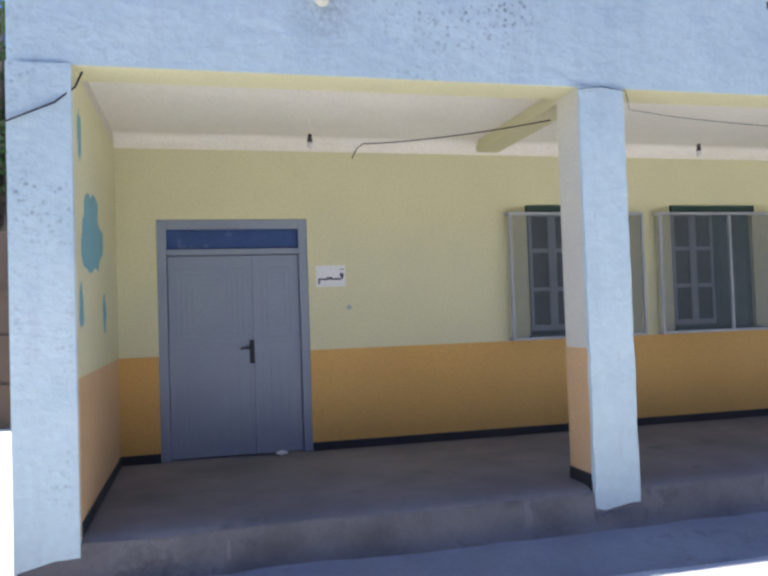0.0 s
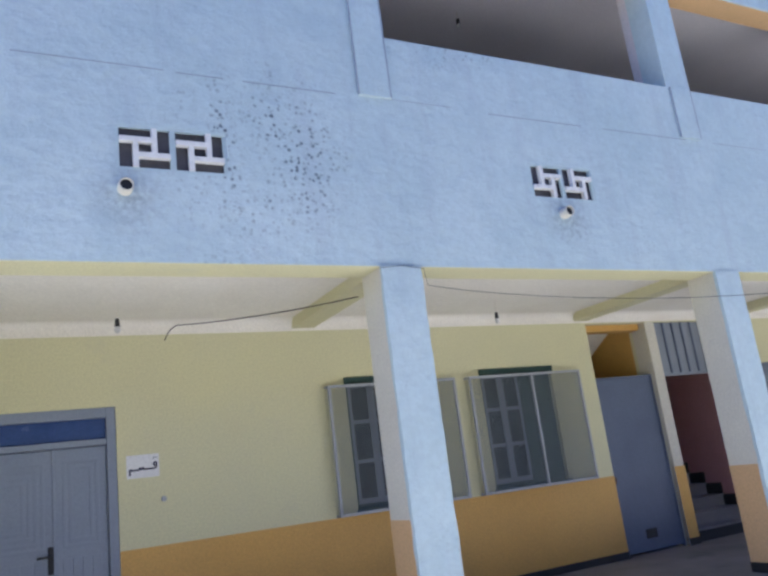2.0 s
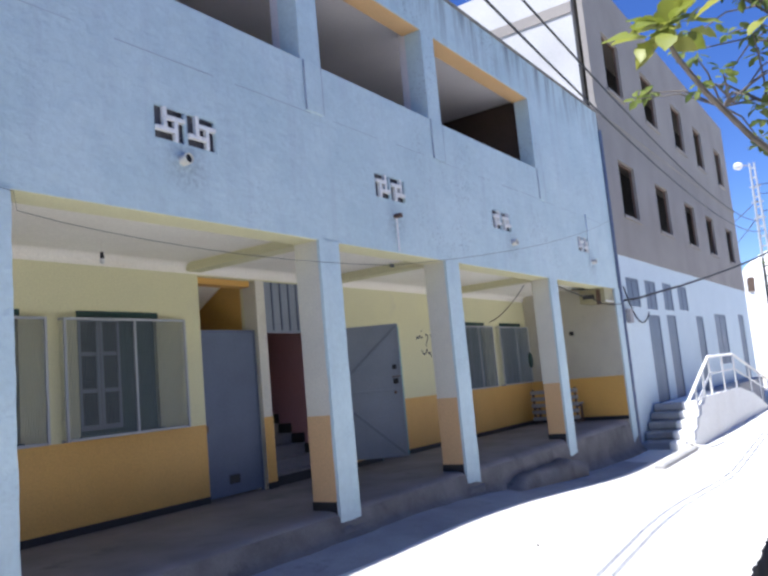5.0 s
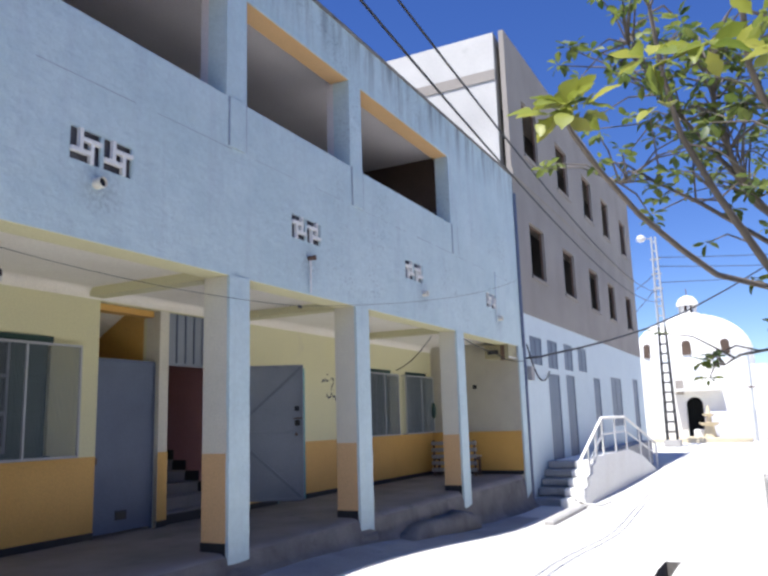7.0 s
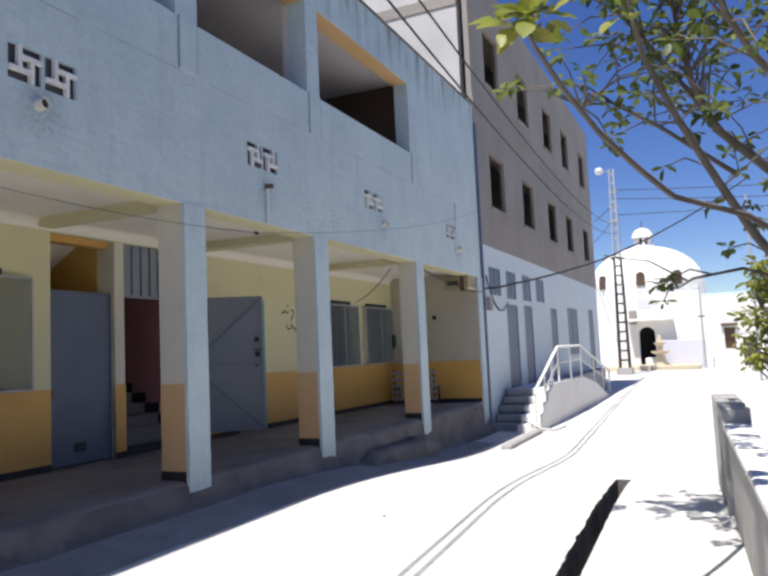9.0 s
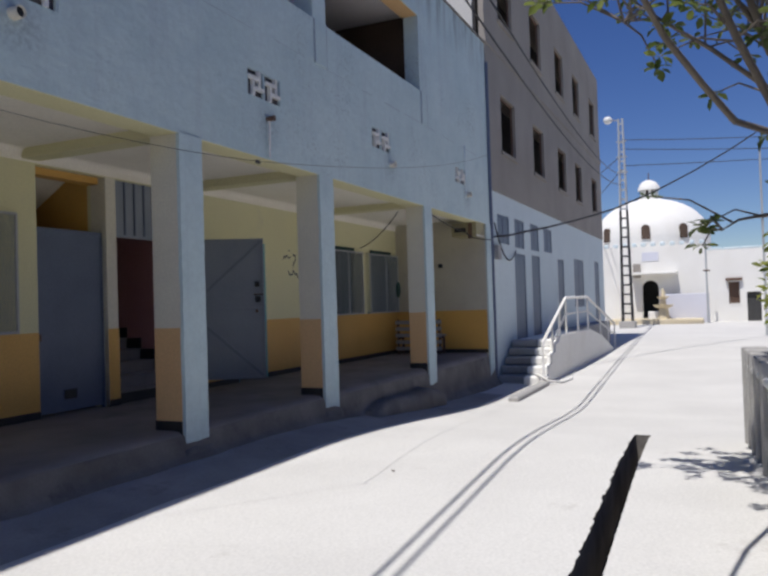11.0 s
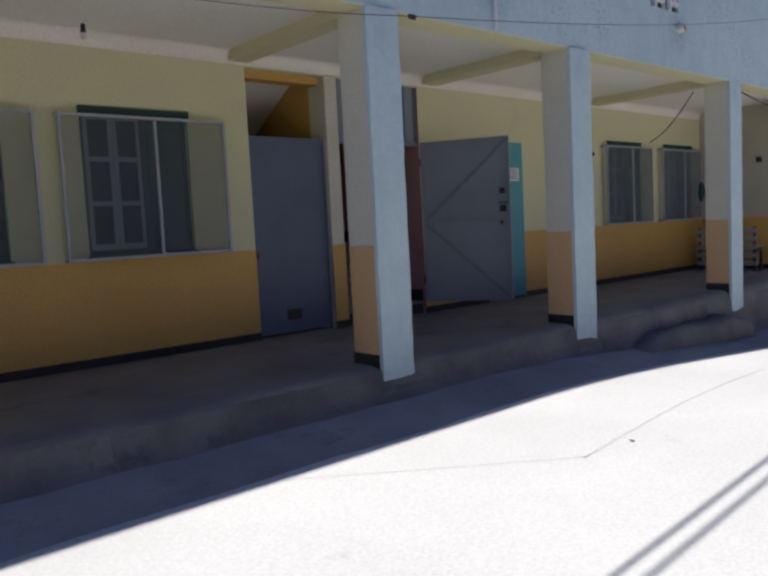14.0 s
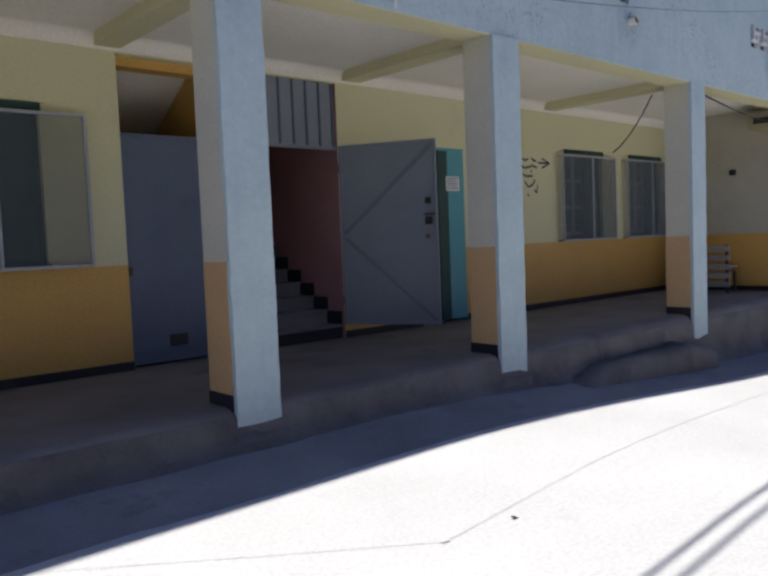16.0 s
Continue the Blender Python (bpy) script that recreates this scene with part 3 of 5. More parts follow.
def cove():
    """Hollow moulding that rounds the ceiling into the rear wall, bay by bay."""
    edges = [-0.8] + [v for c in COLUMNS for v in (c[0] + 0.06, c[1] - 0.06)] + [18.2]
    arc = [(BACK - 0.102 + 0.09 * math.sin(math.pi / 2 * k / 6), CEIL - 0.092 + 0.09 * math.cos(math.pi / 2 * k / 6)) for k in range(7)]
    for x0, x1 in zip(edges[::2], edges[1::2]):
        bm = bmesh.new()
        ends = [[bm.verts.new((x, y, z)) for y, z in arc] for x in (x0, x1)]
        for k in range(6):
            bm.faces.new((ends[0][k], ends[0][k + 1], ends[1][k + 1], ends[1][k]))
        part("cove", bm, M_WHITE, ceiling, "white hollow cove", smooth=True)


cove()

# ---- columns ----


def column(x0, x1):
    c = thing("column", (x0, FRONT, 0), "square masonry column with blue-white roughcast face and ochre painted sides", "column", "columns of the porch", "structure")
    w, d = x1 - x0, 0.37
    part("core", bx(0, w, 0.015, d, -0.3, SOFFIT), M_SIDE, c)
    f = bmesh.new()
    n = 30
    rng = random.Random(int(x0 * 100))
    rows = []
    for i in range(n + 1):
        z = -0.85 + (SOFFIT + 0.85) * i / n
        flare = 0.006 * max(0.0, 1 - i / 9)
        rows.append([f.verts.new((x + rng.uniform(-0.006, 0.006), y, z)) for x, y in ((-0.004 - flare, 0.02), (-0.002 - flare, -0.02), (w + 0.002 + flare, -0.02), (w + 0.004 + flare, 0.02))])
    for a, b in zip(rows, rows[1:]):
        for k in range(3):
            f.faces.new((a[k], a[k + 1], b[k + 1], b[k]))
    part("plaster_front", f, M_FACADE, c, "blue-white roughcast")
    for sx in (-0.004, w):
        part("dado", bx(sx, sx + 0.004, 0.024, d, -0.12, 1.075), M_PEACH, c, "ochre painted lower side")
        part("skirting", bx(sx - 0.006, sx + 0.01, 0.024, d + 0.006, -0.13, 0.1), M_BLACK, c, "black painted base")
    part("dado_back", bx(0, w, d, d + 0.004, 0.0, 1.075), M_PEACH, c)
    low = gz(x0) - GROUND
    foot = bx(-0.035, w + 0.045, -0.05, 0.05, -0.62 + low, -0.19 + low * 0.8)
    bmesh.ops.subdivide_edges(foot, edges=foot.edges[:], cuts=5, use_grid_fill=True)
    for v in foot.verts:
        up = (v.co.z - (-0.62 + low)) / 0.43
        v.co.y -= 0.05 * (1 - up) if v.co.y < 0 else 0
        v.co += Vector((0.022, 0.014, 0.03 if up > 0.8 else 0.0)) * noise.noise(v.co * 9 + Vector((x0, 0, 0)))
    part("cement_foot", foot, M_KERB, c, "lumpy patched cement at the base", smooth=True)


for a, b in COLUMNS:
    column(a, b)

# unseen wall added on the far side of the street to block low sky light
solid("sky_block_wall", bx(-30, 44, -12.4, -12.0, -1.0, 7.5), M_CEMENT, "added unseen wall across the street that blocks sky light", "wall", "structure")

# ---- porch: entrance door ----
def entrance_door():
    d = thing("door_1", (-0.42, BACK, 0), "closed blue-grey metal double door with blue transom", "door", kind="structure")
    w, h = 1.50, 2.40
    f = bmesh.new()
    for x0, x1, z0, z1 in ((0.0, 0.09, 0, h), (w - 0.09, w, 0, h), (0.09, w - 0.09, h - 0.10, h), (0.09, w - 0.09, 2.04, 2.10)):
        box(f, x0, x1, 0.01, 0.13, z0, z1, bevel=0.006)
    part("door_frame", f, M_DOOR, d)
    part("transom_pane", bx(0.09, w - 0.09, 0.06, 0.075, 2.10, h - 0.10), M_NAVY, d, "dark blue covered transom glass")
    part("reveal", bx(0.0, w, 0.13, 0.28, 0, h), M_DARK, d)
    for x0, x1 in ((0.095, 0.93), (0.945, w - 0.095)):
        leaf = part("leaf", bx(x0, x1, 0.05, 0.09, 0.01, 2.035, bevel=0.004), M_DOOR, d)
        n = 7 if x1 - x0 > 0.6 else 4
        g = bmesh.new()
        for k in range(n):
            a = x0 + 0.06 + (x1 - x0 - 0.12) * k / n
            box(g, a + 0.006, a + (x1 - x0 - 0.12) / n - 0.006, 0.044, 0.052, 0.14, 1.05, bevel=0.002)
        for k in range(4 if x1 - x0 > 0.6 else 2):
            i = 0.055 * k
            for q in ((x0 + 0.07 + i, x1 - 0.07 - i, 1.90 - i, 1.93 - i), (x0 + 0.07 + i, x1 - 0.07 - i, 1.14 + i, 1.17 + i), (x0 + 0.07 + i, x0 + 0.10 + i, 1.17 + i, 1.90 - i), (x1 - 0.10 - i, x1 - 0.07 - i, 1.17 + i, 1.90 - i)):
                if q[1] - q[0] > 0.02:
                    box(g, q[0], q[1], 0.044, 0.052, q[2], q[3], bevel=0.002)
        part("raised_panel", g, M_DOOR, leaf)
    k = bx(0.885, 0.935, 0.03, 0.05, 0.93, 1.17, bevel=0.006)
    plate = part("handle_plate", k, M_CABLE, d, "black handle plate")
    part("lever", rod(rod(bmesh.new(), (0.905, 0.035, 1.09), (0.905, -0.02, 1.09), 0.011), (0.91, -0.02, 1.09), (0.79, -0.018, 1.085), 0.011), M_CABLE, plate, "black lever")
    part("seam_bar", bx(0.925, 0.95, 0.035, 0.052, 0.01, 2.035, bevel=0.004), M_DOOR, d)


entrance_door()


def strokes(parent, lines, width, y, material, name="letter"):
    """Brush strokes lying on an upright surface that faces -y; lines of (x, z)."""
    for ln in lines:
        bm = bmesh.new()
        for (a, b), (c, e) in zip(ln, ln[1:]):
            rod(bm, (a, y, b), (c, y, e), width / 2, seg=6)
        bmesh.ops.scale(bm, vec=(1, 0.25, 1), space=Matrix.Translation((0, -y, 0)), verts=bm.verts)
        part(name, bm, material, parent)


sign = thing("door_sign", (1.16, BACK, 1.69), "white paper sign with dark blue writing beside the door", "sign")
part("sheet", bx(0, 0.31, -0.006, -0.001, 0, 0.222), M_PAPER, sign)
strokes(sign, [[(0.03, 0.03), (0.032, 0.085), (0.06, 0.075), (0.09, 0.08), (0.12, 0.075), (0.125, 0.10), (0.14, 0.075), (0.155, 0.10), (0.17, 0.075), (0.19, 0.08), (0.25, 0.08)],
               [(0.25, 0.08), (0.28, 0.09), (0.285, 0.13), (0.265, 0.14), (0.255, 0.115), (0.28, 0.105)], [(0.255, 0.175), (0.262, 0.18)], [(0.278, 0.18), (0.285, 0.185)]], 0.017, -0.008, M_INK)
stain = thing("wall_switch", (1.50, BACK, 1.47), "small round grey wall switch on the yellow wall", "switch")
part("cover", rod(bmesh.new(), (0, 0, 0), (0, -0.02, 0), 0.026, seg=14), M_FRAME, stain)
scrap = thing("paper_scrap", (0.75, 7.52, 0.0), "crumpled white paper scrap before the door", "litter")
sc = bmesh.new()
bmesh.ops.create_icosphere(sc, subdivisions=2, radius=0.045, matrix=Matrix.Diagonal((1.4, 0.8, 0.5, 1)) @ Matrix.Translation((0, 0, 0.045)))
for v in sc.verts:
    v.co += 0.012 * Vector(noise.noise_vector(v.co * 30))
part("sheet", sc, M_PAPER, scrap)

# ---- porch: windows and their grilles ----


def window(n, x0, x1):
    w, h = x1 - x0, WZ[1] - WZ[0]
    o = thing("window_%d" % n, (x0, BACK, WZ[0]), "casement window with pale grey sashes and dark green head board", "window", "windows of the porch", "structure")
    f = bmesh.new()
    for a, b, c, e in ((0, 0.05, 0, h), (w - 0.05, w, 0, h), (0.05, w - 0.05, h - 0.05, h), (0.05, w - 0.05, 0, 0.05), (0.62, 0.64, 0.05, h - 0.05)):
        box(f, a, b, 0.06, 0.12, c, e, bevel=0.004)
    part("window_frame", f, M_GREEN, o, "dark green frame")
    part("head_board", bx(-0.01, w + 0.01, -0.03, 0.05, h - 0.07, h + 0.005, bevel=0.005), M_GREEN, o, "dark green head board")
    part("window_sill", bx(-0.02, w + 0.02, -0.05, 0.1, -0.035, 0.0, bevel=0.006), M_GREEN, o, "dark sill")
    half = 0.29
    for sx in (0.05, 0.34):
        g = bmesh.new()
        for a, b, c, e in ((0, 0.045, 0, h - 0.1), (half - 0.045, half - 0.002, 0, h - 0.1), (0.045, half - 0.045, 0, 0.06), (0.045, half - 0.045, h - 0.16, h - 0.1), (0.045, half - 0.045, 0.44, 0.485), (0.045, half - 0.045, 0.88, 0.925)):
            box(g, sx + a, sx + b, 0.07, 0.105, 0.05 + c, 0.05 + e, bevel=0.003)
        sash = part("sash", g, M_SASH, o, "pale grey sash")
        for c, e in ((0.06, 0.44), (0.485, 0.88), (0.925, h - 0.16)):
            part("pane", bx(sx + 0.045, sx + half - 0.045, 0.085, 0.09, 0.05 + c, 0.05 + e), M_GLASS, sash)
    shutter = part("shutter", bx(0.64, w - 0.05, 0.065, 0.1, 0.05, h - 0.05, bevel=0.004), M_GREEN, o, "dark green closed shutter")
    for k in range(3):
        part("shutter_panel", bx(0.69, w - 0.1, 0.055, 0.066, 0.1 + k * 0.43, 0.47 + k * 0.43, bevel=0.004), M_GREEN, shutter)


for i, (a, b) in enumerate(WINDOWS):
    window(i + 1, a, b)


def grille(x0, x1):
    w, h = x1 - x0, 1.41
    g = thing("window_grille", (x0, BACK, 1.045), "projecting grey metal window grille with wire mesh", "window grille", "window grilles")
    y = -0.12
    f = bmesh.new()
    for a, b, c, e in ((0, 0.03, 0, h), (w - 0.03, w, 0, h), (0.03, w - 0.03, 0, 0.03), (0.03, w - 0.03, h - 0.03, h)):
        box(f, a, b, y, y + 0.03, c, e, bevel=0.003)
    part("grille_frame", f, M_FRAME, g)
    part("mullion", bx(w * 0.535, w * 0.535 + 0.03, y - 0.004, y + 0.03, 0.03, h - 0.03, bevel=0.003), M_FRAME, g, "light grey upright bar")
    for xx in (0.0, w - 0.025):
        for zz in (0.0, h - 0.025):
            part("bracket", bx(xx, xx + 0.025, y + 0.03, 0.0, zz, zz + 0.025), M_FRAME, g)
    step, r = 0.018, 0.0009
    vs, fs = [], []

    def bar(a, b, c, e, y0, y1):
        k = len(vs)
        vs.extend(((a, y0, c), (b, y0, c), (b, y0, e), (a, y0, e), (a, y1, c), (b, y1, c), (b, y1, e), (a, y1, e)))
        fs.extend(tuple(k + i for i in q) for q in ((0, 1, 2, 3), (5, 4, 7, 6), (4, 0, 3, 7), (1, 5, 6, 2), (3, 2, 6, 7), (4, 5, 1, 0)))

    for i in range(1, int(w / step)):
        bar(i * step - r, i * step + r, 0.02, h - 0.02, y + 0.012, y + 0.018)
    for i in range(1, int(h / step)):
        bar(0.02, w - 0.02, i * step - r, i * step + r, y + 0.018, y + 0.024)
    # mesh returns at both sides
    for xx in (0.008, w - 0.014):
        for i in range(1, int(h / step)):
            bar(xx, xx + 0.006, i * step - r, i * step + r, y + 0.03, 0.0)
    me = bpy.data.meshes.new("wire_mesh")
    me.from_pydata(vs, [], fs)
    me.materials.append(M_WIRE)
    ob = new("wire_mesh", me)
    ob.parent = g
    tagged(ob, "galvanised wire mesh")


for a, b in ((3.29, 4.95), (5.15, 6.90), (14.45, 16.05), (16.43, 18.05)):
    grille(a, b)

# ---- porch: sheet gate, stair and open leaf ----
def sheet_gate():
    g = thing("door_2", (7.26, BACK, 0), "closed grey-blue sheet steel door under an open gap", "door", kind="structure")
    part("sheet", bx(0.03, 1.07, 0.06, 0.075, 0.03, 2.32), M_GATE, g)
    f = bmesh.new()
    for a, b, c, e in ((0.0, 0.03, 0, 2.34), (1.06, 1.09, 0, 2.34), (0.03, 1.06, 2.30, 2.34)):
        box(f, a, b, 0.045, 0.09, c, e, bevel=0.003)
    part("door_frame", f, M_GATE, g)
    part("vent_plate", bx(0.42, 0.62, 0.052, 0.06, 0.18, 0.3, bevel=0.003), M_BLACK, g, "dark pierced vent plate")
    part("latch", bx(0.02, 0.06, 0.02, 0.05, 0.93, 1.02, bevel=0.004), M_RUST, g, "rusty latch")


sheet_gate()
jamb = solid("door_post", bx(8.35, 8.54, BACK - 0.03, BACK + 0.25, 0.0, 3.09, bevel=0.008), M_SIDE, "cream post between sheet door and stair opening", "post", "structure")
part("dado", bx(8.347, 8.543, BACK - 0.034, BACK - 0.0295, 0.0, DADO), M_OCHRE, jamb, "ochre lower part")
part("skirting", bx(8.345, 8.545, BACK - 0.04, BACK - 0.03, 0.0, 0.09), M_BLACK, jamb)


def stairwell():
    # side walls, upper flight soffit and the steps of the lower flight
    solid("stair_wall_right", bx(9.95, 10.1, BACK + 0.3, 12.6, -0.1, 4.5), M_PINK, "dusky pink wall beside the stair", "wall", "structure")
    solid("stair_jamb", bx(9.942, 9.95, BACK + 0.004, BACK + 0.3, -0.04, 3.09), M_PINK, "dusky pink jamb of the stair opening", "wall", "structure")
    solid("stair_wall_left", bx(7.11, 7.26, BACK + 0.3, 12.6, -0.1, 4.5), M_YELLOW, "yellow wall of the stairwell", "wall", "structure")
    solid("stair_wall_middle", bx(8.35, 8.54, BACK + 0.3, 11.0, -0.1, 4.5), M_OCHRE, "ochre wall between the flights", "wall", "structure")
    bm = bmesh.new()
    vs = [bm.verts.new(p) for x in (7.26, 8.35) for p in ((x, BACK + 0.35, 3.30), (x, 11.0, 1.5), (x, 11.0, 1.7), (x, BACK + 0.35, 3.5))]
    for q in ((0, 1, 5, 4), (3, 7, 6, 2), (0, 4, 7, 3), (1, 2, 6, 5), (0, 3, 2, 1), (4, 5, 6, 7)):
        bm.faces.new([vs[i] for i in q])
    solid("stair_soffit", bm, M_WHITE, "sloping whitish underside of the upper flight", "stair", "structure")
    solid("stair_head", bx(7.26, 8.35, BACK + 0.1, BACK + 0.3, 3.0, 3.09), M_OCHRE, "ochre lintel over the sheet door", "lintel", "structure")
    st = thing("staircase", (8.54, BACK + 0.05, 0), "grey stone stair rising inside behind the open gate", "staircase", kind="structure")
    for i in range(9):
        t = bx(0.0, 1.41, i * 0.28, i * 0.28 + 0.30, 0.0 if i == 0 else 0.17 * i - 0.05, 0.17 * (i + 1) - 0.03)
        s = part("riser", t, M_STEP if i else M_BLACK, st)
        part("tread", bx(0.0, 1.41, i * 0.28 - 0.02, i * 0.28 + 0.30, 0.17 * (i + 1) - 0.03, 0.17 * (i + 1), bevel=0.006), M_STEP, s)
        part("step_skirting", bx(1.385, 1.41, i * 0.28, i * 0.28 + 0.28, 0.17 * (i + 1), 0.17 * (i + 1) + 0.16), M_BLACK, s, "black painted skirting")
    solid("stair_landing", bx(7.26, 9.95, BACK + 2.6, 12.6, 1.4, 1.53), M_STEP, "dark stair landing", "landing", "structure")
    tr = thing("gate_transom", (8.54, BACK, 2.34), "grey ribbed sheet metal panel above the stair opening", "transom panel", kind="structure")
    part("sheet", bx(0.0, 1.41, 0.05, 0.06, 0.0, 0.75), M_LEAF, tr)
    for k in range(8):
        a = 0.03 + k * 0.19
        part("rib", bx(a, a + 0.03, 0.03, 0.05, 0.0, 0.75, bevel=0.004), M_GATE, tr)
    part("rail", bx(0.0, 1.41, 0.025, 0.06, -0.045, 0.0, bevel=0.004), M_LEAF, tr)


stairwell()


def open_leaf():
    ang = math.degrees(math.atan2(6.56 - BACK, 10.56 - 9.95))
    g = thing("gate_leaf", (9.95, BACK - 0.02, 0.17), "grey sheet steel gate leaf standing open on the porch", "gate", rz=ang)
    w, h = 1.205, 2.17
    part("sheet", bx(0, w, -0.004, 0.004, 0, h), M_LEAF, g)
    f = bmesh.new()
    for a, b, c, e in ((0, 0.035, 0, h), (w - 0.035, w, 0, h), (0.035, w - 0.035, 0, 0.035), (0.035, w - 0.035, h - 0.035, h), (0.035, w - 0.035, h / 2 - 0.02, h / 2 + 0.02)):
        box(f, a, b, -0.03, -0.004, c, e, bevel=0.003)
    part("gate_frame", f, M_LEAF, g)
    for z0, z1 in ((h / 2 + 0.02, h - 0.04), (h / 2 - 0.02, 0.04)):
        b = bmesh.new()
        d = Vector((w - 0.07, 0, z1 - z0))
        bmesh.ops.create_cube(b, size=1, matrix=Matrix.Translation((w / 2, -0.014, (z0 + z1) / 2)) @ Matrix.Rotation(-math.atan2(d.z, d.x), 4, "Y") @ Matrix.Diagonal((d.length, 0.026, 0.045, 1)))
        part("brace", b, M_BRACE, g)
    for z, s, mm in ((1.42, 0.05, M_CABLE), (1.18, 0.06, M_CABLE), (1.02, 0.03, M_RUST)):
        part("lock", bx(w - 0.14, w - 0.14 + s * 1.4, -0.06, -0.03, z, z + s * 1.5, bevel=0.006), mm, g, "dark lock case")
    part("bolt", rod(bmesh.new(), (w - 0.16, -0.045, 1.3), (w - 0.02, -0.045, 1.3), 0.009), M_RUST, g)
    for z in (0.25, 1.85):
        part("hinge", rod(bmesh.new(), (-0.01, 0, z), (-0.01, 0, z + 0.1), 0.014), M_RUST, g)


open_leaf()

# turquoise door with a notice
def teal_door():
    d = thing("door_3", (11.30, BACK, 0), "turquoise painted door leaf with a paper notice", "door", kind="structure")
    part("leaf", bx(0.56, 0.88, -0.01, 0.03, 0.04, 2.38, bevel=0.004), M_TEAL, d)
    part("leaf_edge", bx(0.38, 0.56, -0.005, 0.03, 0.04, 2.38, bevel=0.003), M_GREEN, d, "dark green edge")
    part("hidden_leaf", bx(0.03, 0.38, 0.02, 0.05, 0.04, 2.38, bevel=0.003), M_GREEN, d)
    f = bmesh.new()
    for a, b, c, e in ((0.0, 0.03, 0, 2.42), (0.88, 0.90, 0, 2.42), (0.03, 0.88, 2.38, 2.42)):
        box(f, a, b, 0.0, 0.1, c, e)
    part("door_frame", f, M_TEAL, d)
    n = thing("notice", (11.82, BACK - 0.012, 1.83), "white printed paper notice on the turquoise door", "notice")
    part("sheet", bx(0, 0.27, -0.003, 0.0, 0, 0.2), M_PAPER, n)
    for k in range(5):
        part("text_line", bx(0.03, 0.24 - 0.03 * (k % 2), -0.0045, -0.003, 0.165 - k * 0.033, 0.175 - k * 0.033), M_INK, n)


teal_door()
wr = thing("wall_writing", (13.5, BACK, 1.75), "black painted arrow and writing on the yellow wall", "wall writing")
strokes(wr, [[(0.02, 0.50), (0.08, 0.46), (0.2, 0.47), (0.3, 0.5), (0.42, 0.47)], [(0.05, 0.60), (0.12, 0.57), (0.2, 0.6)], [(0.28, 0.62), (0.33, 0.58), (0.4, 0.58)],
             [(0.55, 0.62), (0.75, 0.55), (0.55, 0.47)], [(0.45, 0.55), (0.72, 0.55)], [(0.06, 0.36), (0.14, 0.33), (0.3, 0.34)],
             [(0.1, 0.25), (0.18, 0.17), (0.3, 0.2), (0.36, 0.28)], [(0.34, 0.12), (0.4, 0.08), (0.42, 0.2)], [(0.16, 0.05), (0.2, 0.03)], [(0.26, 0.4), (0.28, 0.42)],
             [(-0.68, 0.42), (-0.64, 0.48), (-0.6, 0.44), (-0.55, 0.5), (-0.5, 0.45), (-0.42, 0.47)], [(-0.48, 0.58), (-0.45, 0.6)], [(-0.33, 0.52), (-0.24, 0.5), (-0.25, 0.42), (-0.33, 0.33)], [(-0.12, 0.52), (-0.1, 0.44)],
             [(-0.52, 0.2), (-0.46, 0.12), (-0.36, 0.14), (-0.33, 0.22), (-0.26, 0.13), (-0.2, 0.16), (-0.16, 0.06)], [(-0.34, 0.29), (-0.31, 0.3)], [(-0.08, 0.1), (-0.04, 0.08)]], 0.03, -0.002, M_INK, "brush_stroke")

# ---- porch: lamps, wires, stacked benches ----


def bulb(x, y, z, drop):
    b = thing("ceiling_bulb", (x, y, z), "black lamp holder with a clear bulb hanging from the ceiling", "ceiling lamp", "ceiling bulbs")
    part("flex", rod(bmesh.new(), (0, 0, 0), (0, 0, -drop), 0.004, seg=6), M_WHITE, b)
    part("holder", rod(bmesh.new(), (0, 0, -drop), (0, 0, -drop - 0.075), 0.018, 0.024, seg=12), M_CABLE, b, "black lamp holder")
    g = bmesh.new()
    bmesh.ops.create_uvsphere(g, u_segments=12, v_segments=8, radius=0.028, matrix=Matrix.Translation((0, 0, -drop - 0.1)) @ Matrix.Diagonal((1, 1, 1.25, 1)))
    part("bulb", g, M_LAMPGLASS, b, smooth=True)


for x, y, z, dr in ((1.02, 6.79, CEIL, 0.16), (5.2, 6.79, CEIL, 0.16), (12.3, 6.79, CEIL, 0.16), (5.2, 6.6, 6.98, 0.12), (8.7, 6.6, 6.98, 0.12)):
    bulb(x, y, z, dr)


def wire(name, pts, r, label, category="cable", material=M_CABLE):
    c = thing(name, pts[0], label, category)
    o = Vector(pts[0])
    part("sheath", sweep(bmesh.new(), [Vector(p) - o for p in pts], r, 6), material, c, smooth=True)


